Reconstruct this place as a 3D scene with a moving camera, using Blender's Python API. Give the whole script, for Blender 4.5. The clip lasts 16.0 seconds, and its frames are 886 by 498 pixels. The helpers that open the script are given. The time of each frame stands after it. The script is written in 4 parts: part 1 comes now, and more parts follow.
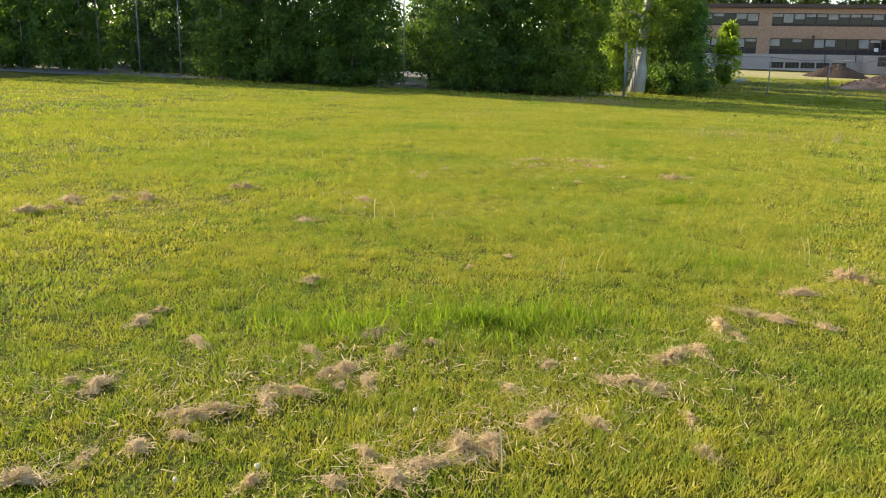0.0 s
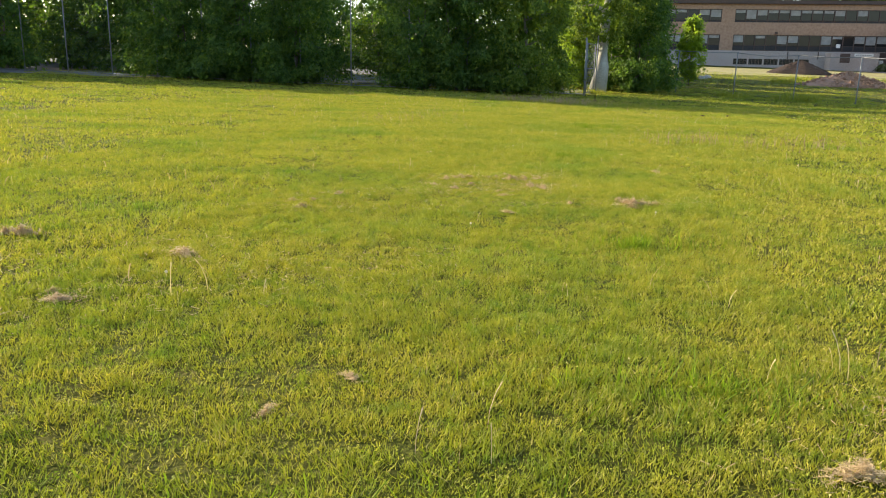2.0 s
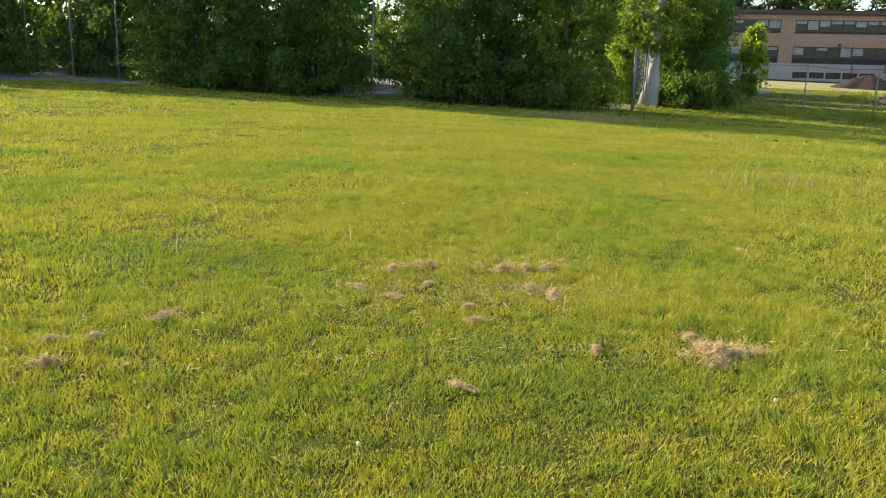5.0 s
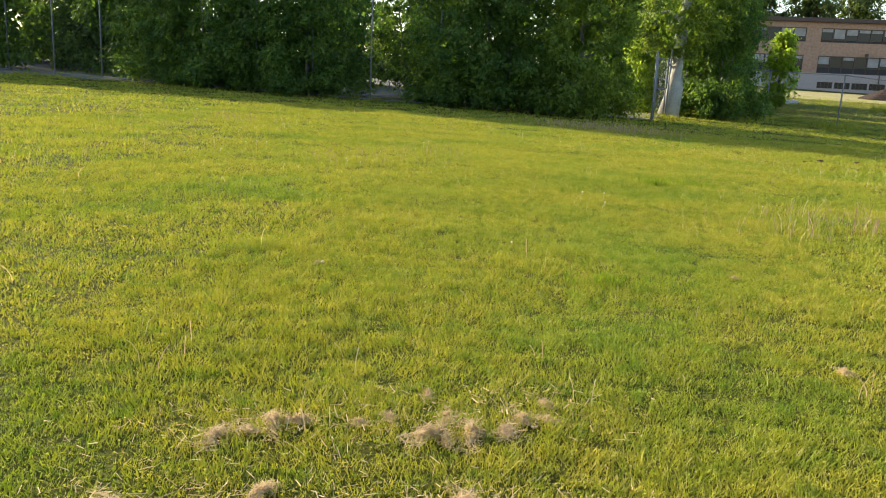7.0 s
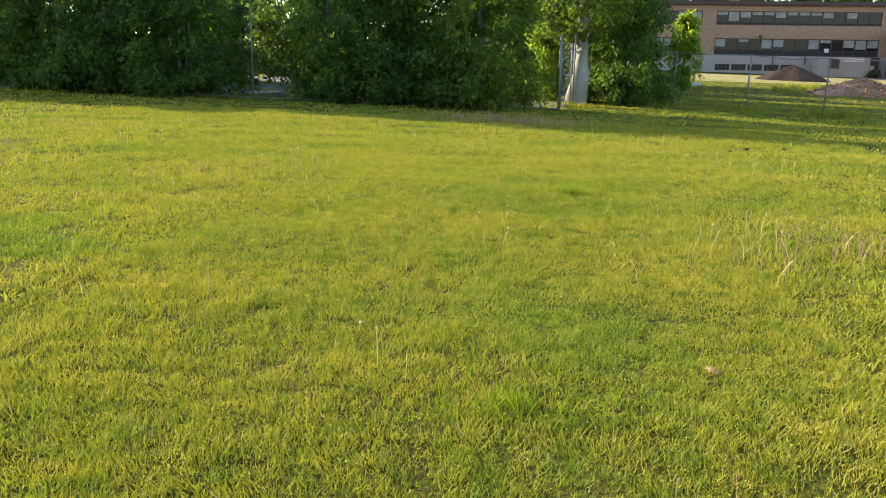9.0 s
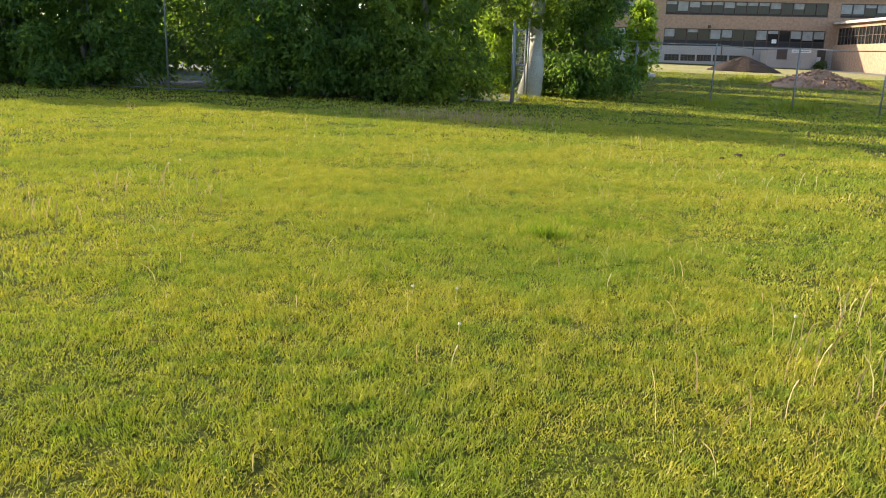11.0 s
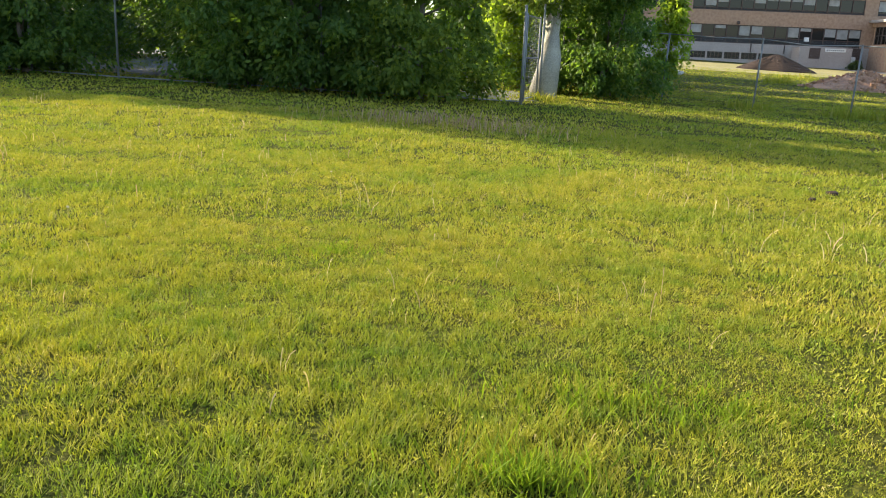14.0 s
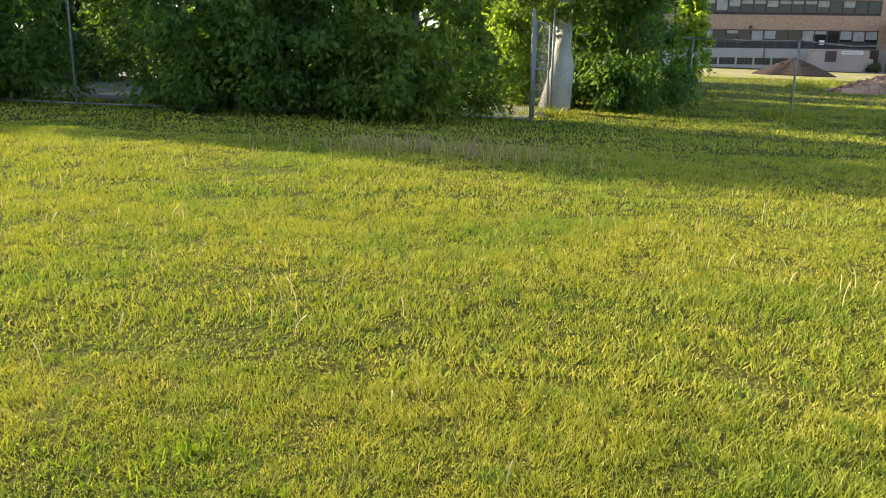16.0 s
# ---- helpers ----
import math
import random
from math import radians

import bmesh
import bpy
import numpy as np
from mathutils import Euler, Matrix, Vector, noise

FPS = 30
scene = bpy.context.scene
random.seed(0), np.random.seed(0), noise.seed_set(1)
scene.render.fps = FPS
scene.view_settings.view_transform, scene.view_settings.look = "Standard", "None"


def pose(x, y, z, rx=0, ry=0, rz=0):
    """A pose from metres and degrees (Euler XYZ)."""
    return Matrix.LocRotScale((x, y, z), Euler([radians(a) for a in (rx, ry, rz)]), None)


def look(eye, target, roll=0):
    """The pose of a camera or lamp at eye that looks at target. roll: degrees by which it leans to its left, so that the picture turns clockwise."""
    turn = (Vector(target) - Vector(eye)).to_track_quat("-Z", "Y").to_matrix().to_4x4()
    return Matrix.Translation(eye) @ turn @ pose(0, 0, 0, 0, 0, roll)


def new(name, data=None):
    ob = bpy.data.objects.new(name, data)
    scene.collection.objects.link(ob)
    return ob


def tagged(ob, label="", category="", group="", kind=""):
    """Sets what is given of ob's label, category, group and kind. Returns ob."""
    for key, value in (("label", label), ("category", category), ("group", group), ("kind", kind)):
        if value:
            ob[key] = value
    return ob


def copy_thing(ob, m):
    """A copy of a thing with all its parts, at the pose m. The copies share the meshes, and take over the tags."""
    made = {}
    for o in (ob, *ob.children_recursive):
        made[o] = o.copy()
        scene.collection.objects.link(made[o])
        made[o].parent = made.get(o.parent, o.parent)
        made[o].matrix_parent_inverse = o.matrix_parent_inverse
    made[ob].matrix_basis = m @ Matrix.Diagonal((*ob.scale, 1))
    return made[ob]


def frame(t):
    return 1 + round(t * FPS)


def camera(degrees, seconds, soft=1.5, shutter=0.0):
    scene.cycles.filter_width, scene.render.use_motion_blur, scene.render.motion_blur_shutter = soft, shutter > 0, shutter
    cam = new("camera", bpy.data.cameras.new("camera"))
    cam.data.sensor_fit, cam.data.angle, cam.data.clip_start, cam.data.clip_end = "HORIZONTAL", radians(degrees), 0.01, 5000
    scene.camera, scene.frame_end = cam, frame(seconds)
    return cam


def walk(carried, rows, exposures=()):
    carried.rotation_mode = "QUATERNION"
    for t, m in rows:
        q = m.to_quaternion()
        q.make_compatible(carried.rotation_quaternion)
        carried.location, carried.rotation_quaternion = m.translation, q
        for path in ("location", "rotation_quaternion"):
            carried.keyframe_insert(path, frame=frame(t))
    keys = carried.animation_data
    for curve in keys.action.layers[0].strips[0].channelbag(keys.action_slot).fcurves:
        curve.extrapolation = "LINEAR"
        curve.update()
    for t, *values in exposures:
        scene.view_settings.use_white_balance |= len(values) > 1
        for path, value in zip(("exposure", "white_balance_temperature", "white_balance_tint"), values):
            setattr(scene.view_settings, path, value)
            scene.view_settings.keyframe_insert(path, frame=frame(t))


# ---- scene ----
cam = camera(58.0, 16.0, soft=1.0)
walk(cam, [
    (0, pose(0.000, 0.000, 1.464, 76.96, -0.99, 0.90)),
    (0.5, pose(0.214, 0.682, 1.465, 76.33, -1.59, 0.67)),
    (1, pose(0.396, 1.336, 1.458, 76.63, -0.47, -0.62)),
    (1.5, pose(0.596, 1.977, 1.454, 76.61, -0.82, -1.34)),
    (2, pose(0.766, 2.642, 1.425, 76.83, -0.89, -1.46)),
    (2.5, pose(0.937, 3.367, 1.435, 77.17, -1.29, -1.39)),
    (3, pose(1.067, 4.048, 1.421, 76.93, -1.75, -1.09)),
    (3.5, pose(1.197, 4.743, 1.427, 77.25, -1.89, -1.61)),
    (4, pose(1.345, 5.438, 1.425, 76.89, -2.15, -1.64)),
    (4.5, pose(1.474, 6.130, 1.462, 77.14, -1.88, -1.67)),
    (5, pose(1.616, 6.815, 1.458, 77.44, -1.47, 1.87)),
    (5.2, pose(1.666, 7.096, 1.430, 77.51, -1.42, 1.93)),
    (7.3, pose(2.131, 10.148, 1.445, 77.56, -2.77, 3.21)),
    (7.5, pose(2.172, 10.416, 1.421, 77.37, -2.76, 3.29)),
    (8, pose(2.284, 11.119, 1.420, 77.52, -1.71, 2.79)),
    (8.5, pose(2.407, 11.733, 1.408, 77.15, -2.15, 2.76)),
    (9, pose(2.551, 12.394, 1.399, 77.28, -0.85, -3.49)),
    (9.2, pose(2.601, 12.669, 1.375, 77.49, -1.20, -4.24)),
    (11.3, pose(3.065, 15.855, 1.398, 76.53, -1.10, -7.25)),
    (11.5, pose(3.139, 16.143, 1.371, 76.67, -1.40, -6.80)),
    (12, pose(3.333, 16.815, 1.348, 75.42, -1.31, -6.06)),
    (12.5, pose(3.570, 17.468, 1.357, 75.68, -1.42, -6.19)),
    (13, pose(3.792, 18.147, 1.352, 76.54, -1.52, -6.03)),
    (13.5, pose(3.972, 18.892, 1.353, 77.17, -1.09, -6.06)),
    (14, pose(4.115, 19.541, 1.355, 76.01, -2.34, -5.78)),
    (14.5, pose(4.269, 20.206, 1.329, 76.57, 2.55, -7.17)),
    (15, pose(4.383, 20.909, 1.348, 76.76, -0.69, -6.19)),
    (15.5, pose(4.469, 21.596, 1.345, 76.62, -1.48, -6.13)),
    (16, pose(4.612, 22.356, 1.324, 76.96, -0.77, -5.36)),
], exposures=[(0, 1.28), (5, 1.27), (8.5, 1.36), (12.5, 1.46), (16, 1.55)])

# ---- world, sun ----
SUN_AZ = radians(-59)      # from +y towards +x
SUN_EL = radians(24)
world = bpy.data.worlds.new("sky")
scene.world = world
world.use_nodes = True
wn = world.node_tree
sky = wn.nodes.new("ShaderNodeTexSky")
sky.sky_type = "NISHITA"
sky.sun_disc = False
sky.sun_elevation = SUN_EL
sky.sun_rotation = SUN_AZ
sky.dust_density = 1.3
wn.nodes["Background"].inputs["Strength"].default_value = 0.15
wn.links.new(sky.outputs[0], wn.nodes["Background"].inputs["Color"])
sun_data = bpy.data.lights.new("sun", "SUN")
sun_data.energy = 5.0
sun_data.angle = radians(0.6)
sun_data.color = (1.0, 0.855, 0.61)
sun = new("sun", sun_data)
to_sun = Vector((math.sin(SUN_AZ) * math.cos(SUN_EL), math.cos(SUN_AZ) * math.cos(SUN_EL), math.sin(SUN_EL)))
sun.matrix_world = look(to_sun * 100, (0, 0, 0))


# ---- materials ----
def material(name):
    m = bpy.data.materials.new(name)
    m.use_nodes = True
    nt = m.node_tree
    return m, nt, nt.nodes["Principled BSDF"], nt.nodes["Material Output"]


def node(nt, kind, **values):
    n = nt.nodes.new(kind)
    for k, v in values.items():
        n.inputs[k.replace("_", " ")].default_value = v
    return n


def noise_at(nt, scale, detail=4.0, coords="Object"):
    tc = nt.nodes.new("ShaderNodeTexCoord")
    n = node(nt, "ShaderNodeTexNoise", Scale=scale, Detail=detail)
    nt.links.new(tc.outputs[coords], n.inputs["Vector"])
    return n.outputs["Fac"]


def lane_noise(nt):
    """Noise drawn out along the lanes of the mower, which run from south-west to north-east."""
    tc = nt.nodes.new("ShaderNodeTexCoord")
    mp = nt.nodes.new("ShaderNodeMapping")
    mp.inputs["Rotation"].default_value = (0, 0, radians(-42))
    mp.inputs["Scale"].default_value = (0.16, 1.0, 1.0)
    n = node(nt, "ShaderNodeTexNoise", Scale=0.9, Detail=4.0)
    nt.links.new(tc.outputs["Object"], mp.inputs["Vector"])
    nt.links.new(mp.outputs["Vector"], n.inputs["Vector"])
    return n.outputs["Fac"]


def ramp(nt, fac, *stops):
    r = nt.nodes.new("ShaderNodeValToRGB")
    while len(r.color_ramp.elements) < len(stops):
        r.color_ramp.elements.new(0.5)
    for e, (at, c) in zip(r.color_ramp.elements, stops):
        e.position, e.color = at, (*c, 1)
    nt.links.new(fac, r.inputs["Fac"])
    return r.outputs["Color"]


def mix(nt, fac, a, b, blend="MIX"):
    m = nt.nodes.new("ShaderNodeMix")
    m.data_type, m.blend_type = "RGBA", blend
    for sock, v in ((m.inputs[0], fac), (m.inputs[6], a), (m.inputs[7], b)):
        if isinstance(v, (int, float)):
            sock.default_value = v
        elif isinstance(v, tuple):
            sock.default_value = (*v, 1)
        else:
            nt.links.new(v, sock)
    return m.outputs[2]


def bump(nt, bsdf, height, strength, distance):
    b = node(nt, "ShaderNodeBump", Strength=strength, Distance=distance)
    nt.links.new(height, b.inputs["Height"])
    nt.links.new(b.outputs["Normal"], bsdf.inputs["Normal"])


def rough_surface(name, low, high, scale, roughness=0.9, relief=0.3, depth=0.02, metal=0.0, fine=None):
    """A plain surface: two scales of mottling between two colours, with a fine relief."""
    m, nt, bsdf, _ = material(name)
    big = noise_at(nt, scale)
    small = noise_at(nt, fine or scale * 12, 6.0)
    col = ramp(nt, big, (0.3, low), (0.7, high))
    col = mix(nt, 0.5, col, ramp(nt, small, (0.25, tuple(c * 0.55 for c in low)), (0.75, tuple(min(1, c * 1.25) for c in high))))
    nt.links.new(col, bsdf.inputs["Base Color"])
    bsdf.inputs["Roughness"].default_value = roughness
    bsdf.inputs["Metallic"].default_value = metal
    bsdf.inputs["Specular IOR Level"].default_value = 0.5 if metal else 0.2
    bump(nt, bsdf, small, relief, depth)
    return m


def leaf_material(name, stops, through_colour, through_share, patch=None, patch_scale=0.5, gloss=0.45, fine=None, fine_scale=5.0, rows=None):
    """Thin leaves: each its own tint, some light coming through them. patch, fine: tints that drift over the place; rows: tints along the mower's lanes."""
    m, nt, bsdf, out = material(name)
    geo = nt.nodes.new("ShaderNodeNewGeometry")
    col = ramp(nt, geo.outputs["Random Per Island"], *stops)
    if patch:
        pos = noise_at(nt, patch_scale, 5.0)
        tint = ramp(nt, pos, *patch)
        col = mix(nt, 1.0, col, tint, "MULTIPLY")
    if fine:
        col = mix(nt, 1.0, col, ramp(nt, noise_at(nt, fine_scale, 3.0), *fine), "MULTIPLY")
    if rows:
        col = mix(nt, 1.0, col, ramp(nt, lane_noise(nt), *rows), "MULTIPLY")
    nt.links.new(col, bsdf.inputs["Base Color"])
    bsdf.inputs["Roughness"].default_value = gloss
    bsdf.inputs["Specular IOR Level"].default_value = 0.15
    tr = nt.nodes.new("ShaderNodeBsdfTranslucent")
    nt.links.new(mix(nt, 1.0, col, through_colour, "MULTIPLY"), tr.inputs["Color"])
    ms = nt.nodes.new("ShaderNodeMixShader")
    ms.inputs[0].default_value = through_share
    nt.links.new(bsdf.outputs[0], ms.inputs[1])
    nt.links.new(tr.outputs[0], ms.inputs[2])
    nt.links.new(ms.outputs[0], out.inputs["Surface"])
    return m


GRASS = leaf_material("grass_blade", ((0.0, (0.208, 0.236, 0.025)), (0.5, (0.281, 0.286, 0.032)), (0.88, (0.354, 0.332, 0.047)), (0.98, (0.40, 0.35, 0.13))),
                      (1.25, 1.28, 0.60), 0.33,
                      ((0.30, (0.72, 0.90, 0.86)), (0.5, (1.0, 1.0, 1.0)), (0.70, (1.08, 1.04, 1.12))), 0.45, 0.75,
                      ((0.32, (0.66, 0.84, 0.75)), (0.5, (1.0, 1.0, 1.0)), (0.68, (1.18, 1.10, 1.2))), 7.0,
                      ((0.32, (0.82, 0.90, 0.88)), (0.5, (1.0, 1.0, 1.0)), (0.68, (1.07, 1.04, 1.12))))
LUSH = leaf_material("lush_grass", ((0.0, (0.105, 0.165, 0.013)), (0.5, (0.15, 0.205, 0.016)), (1.0, (0.20, 0.24, 0.02))), (1.3, 1.45, 0.7), 0.5, gloss=0.7)
# lighter leaf kind, brightened further so its colour carries sun on the gate-side crowns
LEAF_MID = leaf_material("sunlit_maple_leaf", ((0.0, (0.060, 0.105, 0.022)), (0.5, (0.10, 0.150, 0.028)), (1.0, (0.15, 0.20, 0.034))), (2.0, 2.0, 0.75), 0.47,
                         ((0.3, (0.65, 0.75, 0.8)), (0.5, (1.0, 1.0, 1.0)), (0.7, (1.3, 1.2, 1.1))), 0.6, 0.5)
STRAW = leaf_material("dry_straw", ((0.0, (0.36, 0.25, 0.125)), (0.5, (0.52, 0.385, 0.21)), (1.0, (0.66, 0.52, 0.31))), (1.0, 0.9, 0.7), 0.3, gloss=0.6)
SEED_STALK = leaf_material("reddish_seed_stalk", ((0.0, (0.24, 0.17, 0.10)), (0.6, (0.36, 0.26, 0.17)), (1.0, (0.42, 0.33, 0.22))), (1.0, 0.85, 0.6), 0.3, gloss=0.7)
STALK = leaf_material("dry_stalk", ((0.0, (0.38, 0.31, 0.15)), (0.6, (0.54, 0.46, 0.25)), (1.0, (0.45, 0.32, 0.23))), (1.0, 0.9, 0.6), 0.3, gloss=0.6)
LEAF = leaf_material("maple_leaf", ((0.0, (0.044, 0.090, 0.024)), (0.5, (0.066, 0.122, 0.030)), (1.0, (0.10, 0.16, 0.034))), (2.2, 2.2, 0.8), 0.45, ((0.32, (0.62, 0.70, 0.72)), (0.5, (1.0, 1.0, 1.0)), (0.68, (1.5, 1.35, 1.1))), 1.1, 0.5)
LEAF_FAR = leaf_material("far_leaf", ((0.0, (0.045, 0.065, 0.02)), (1.0, (0.09, 0.12, 0.04))), (1.8, 2.0, 0.9), 0.4, gloss=0.6)
LEAF_LIGHT = leaf_material("young_leaf", ((0.0, (0.12, 0.17, 0.025)), (1.0, (0.20, 0.25, 0.04))), (2.2, 2.4, 0.9), 0.6, gloss=0.5)
BARK = rough_surface("grey_brown_bark", (0.10, 0.085, 0.065), (0.20, 0.175, 0.14), 3.0, 0.95, 0.7, 0.03)
PALE_BARK = rough_surface("pale_grey_bark", (0.24, 0.23, 0.20), (0.46, 0.45, 0.40), 2.2, 0.9, 0.8, 0.03)
STEEL = rough_surface("galvanised_steel", (0.17, 0.18, 0.19), (0.27, 0.28, 0.285), 5.0, 0.7, 0.1, 0.002, 0.5)
ASPHALT = rough_surface("asphalt", (0.11, 0.11, 0.115), (0.19, 0.185, 0.18), 0.25, 0.95, 0.3, 0.01, fine=14.0)
DIRT = rough_surface("dark_topsoil", (0.026, 0.017, 0.013), (0.046, 0.031, 0.024), 0.8, 1.0, 0.9, 0.08, fine=6.0)
RUBBLE = rough_surface("broken_brick", (0.22, 0.115, 0.07), (0.40, 0.25, 0.165), 1.3, 0.95, 0.6, 0.03, fine=9.0)
DRY = rough_surface("worn_dry_grass", (0.21, 0.19, 0.07), (0.33, 0.29, 0.13), 0.22, 1.0, 0.5, 0.03, fine=3.0)
BRICK = rough_surface("tan_brick", (0.31, 0.20, 0.135), (0.385, 0.25, 0.175), 0.5, 0.9, 0.25, 0.01, fine=3.0)
CONCRETE = rough_surface("painted_concrete", (0.34, 0.29, 0.265), (0.43, 0.38, 0.35), 0.5, 0.9, 0.2, 0.01, fine=7.0)
DARK_METAL = rough_surface("dark_brown_metal", (0.07, 0.05, 0.045), (0.10, 0.07, 0.06), 1.0, 0.6, 0.1, 0.004)
PANEL = rough_surface("grey_blue_panel", (0.026, 0.026, 0.028), (0.045, 0.045, 0.048), 1.0, 0.6, 0.1, 0.004)
WHITE = rough_surface("white_paint", (0.70, 0.69, 0.66), (0.80, 0.79, 0.76), 1.5, 0.7, 0.1, 0.003)
GREY_PRINT = rough_surface("grey_print", (0.12, 0.12, 0.13), (0.18, 0.18, 0.19), 3.0, 0.8, 0.05, 0.002)
BLIND = rough_surface("window_blind", (0.26, 0.255, 0.24), (0.34, 0.33, 0.31), 0.7, 0.9, 0.1, 0.003, fine=1.5)
SEED = rough_surface("seed_fluff", (0.52, 0.45, 0.28), (0.66, 0.58, 0.40), 60.0, 1.0, 0.3, 0.002)
GRAVEL_ROOF = rough_surface("roof_gravel", (0.22, 0.21, 0.20), (0.33, 0.32, 0.30), 1.0, 1.0, 0.4, 0.01)

GLASS, gnt, gb, _ = material("window_glass")
gb.inputs["Base Color"].default_value = (0.015, 0.017, 0.018, 1)
gb.inputs["Roughness"].default_value = 0.06
gb.inputs["IOR"].default_value = 1.36

# lawn soil: thatch, moss and dry cuttings under the blades
SOIL, snt, sb, _ = material("lawn_ground")
s_big = noise_at(snt, 0.35, 5.0)
s_mid = noise_at(snt, 2.2, 6.0)
s_fine = noise_at(snt, 26.0, 8.0)
s_col = ramp(snt, s_big, (0.32, (0.090, 0.107, 0.014)), (0.5, (0.138, 0.145, 0.018)), (0.68, (0.195, 0.172, 0.032)))
s_col = mix(snt, 0.45, s_col, ramp(snt, s_mid, (0.3, (0.050, 0.062, 0.011)), (0.55, (0.125, 0.14, 0.02)), (0.75, (0.20, 0.165, 0.052))))
s_col = mix(snt, 0.6, s_col, ramp(snt, s_fine, (0.3, (0.35, 0.38, 0.3)), (0.5, (0.9, 0.95, 0.85)), (0.72, (1.6, 1.5, 1.3))), "MULTIPLY")
s_col = mix(snt, 1.0, s_col, (0.58, 0.56, 0.6), "MULTIPLY")
s_col = mix(snt, 1.0, s_col, ramp(snt, lane_noise(snt), (0.32, (0.82, 0.9, 0.9)), (0.5, (1.0, 1.0, 1.0)), (0.68, (1.2, 1.08, 1.2))), "MULTIPLY")
snt.links.new(s_col, sb.inputs["Base Color"])
sb.inputs["Roughness"].default_value = 1.0
sb.inputs["Specular IOR Level"].default_value = 0.1
bump(snt, sb, s_fine, 0.9, 0.05)


# ---- mesh helpers ----
def mesh_of(name, verts, faces, mat):
    me = bpy.data.meshes.new(name)
    me.from_pydata([tuple(v) for v in verts], [], faces)
    me.materials.append(mat)
    me.update()
    return me


def big_mesh(name, verts, faces, mat):
    """A mesh from arrays: verts n x 3, faces n x k."""
    me = bpy.data.meshes.new(name)
    k = faces.shape[1]
    me.vertices.add(len(verts))
    me.vertices.foreach_set("co", np.ascontiguousarray(verts, dtype=np.float32).ravel())
    me.loops.add(faces.size)
    me.loops.foreach_set("vertex_index", np.ascontiguousarray(faces, dtype=np.int32).ravel())
    me.polygons.add(len(faces))
    me.polygons.foreach_set("loop_start", np.arange(0, faces.size, k, dtype=np.int32))
    me.materials.append(mat)
    me.update(calc_edges=True)
    return me


def part(name, data, mat, parent, label=""):
    """Links a bmesh or a mesh as one mesh object under a thing or a part."""
    if isinstance(data, bmesh.types.BMesh):
        me = bpy.data.meshes.new(name)
        data.to_mesh(me)
        data.free()
        me.materials.append(mat)
    else:
        me = data
    ob = new(name, me)
    ob.parent = parent
    return tagged(ob, label)


def thing(name, place, label, category, group="", kind=""):
    ob = new(name)
    ob.matrix_basis = place if isinstance(place, Matrix) else Matrix.Translation(place)
    ob.empty_display_size = 0.2
    return tagged(ob, label, category, group, kind)


def box(bm, lo, hi, bevel=0.0):
    lo, hi = Vector(lo), Vector(hi)
    got = bmesh.ops.create_cube(bm, size=1, matrix=Matrix.Translation((lo + hi) / 2) @ Matrix.Diagonal((*(hi - lo), 1)))
    if bevel:
        edges = list({e for v in got["verts"] for e in v.link_edges})
        bmesh.ops.bevel(bm, geom=edges, offset=bevel, segments=1, affect="EDGES")
    return bm


def box_mesh(lo, hi, bevel=0.0):
    return box(bmesh.new(), lo, hi, bevel)


def tube_arrays(points, radii, sides=8):
    """Verts and quads of a tapered tube along points, closed at its ends by rings of no size."""
    pts = [Vector(p) for p in points]
    pts = [pts[0]] + pts + [pts[-1]]
    radii = [0.0001] + list(radii) + [0.0001]
    vs, fs = [], []
    for i, (p, r) in enumerate(zip(pts, radii)):
        d = (pts[min(i + 1, len(pts) - 1)] - pts[max(i - 1, 0)])
        d = d.normalized() if d.length > 1e-6 else Vector((0, 0, 1))
        q = d.to_track_quat("Z", "Y")
        for k in range(sides):
            a = 2 * math.pi * k / sides
            vs.append(p + q @ Vector((math.cos(a) * r, math.sin(a) * r, 0)))
        if i:
            for k in range(sides):
                a, b = (i - 1) * sides + k, (i - 1) * sides + (k + 1) % sides
                fs.append((a, b, b + sides, a + sides))
    return vs, fs


def tube(name, points, radii, mat, parent, label="", sides=8):
    vs, fs = tube_arrays(points, radii, sides)
    me = mesh_of(name, vs, fs, mat)
    me.polygons.foreach_set("use_smooth", [True] * len(me.polygons))
    return part(name, me, mat, parent, label)


# ---- ground ----
def lift(x, y):
    """Height of the ground: a field that falls a little to the east and climbs gently towards the buildings."""
    x, y = np.asarray(x, float), np.asarray(y, float)
    up = np.clip(y - 39.0, 0, 90)
    z = 0.03 * up * up / (up + 3.0)
    near = np.clip((44 - np.abs(y - 20)) / 12, 0, 1) * np.clip((50 - np.abs(x)) / 12, 0, 1)
    roll = 0.022 * np.sin(x * 0.9 + 0.4 * y) * np.sin(y * 0.7 + 1.3) + 0.012 * np.sin(2.3 * x + 1.0) * np.sin(2.9 * y - 0.6 * x)
    return z + near * roll - 0.018 * np.clip(x, -70, 100)


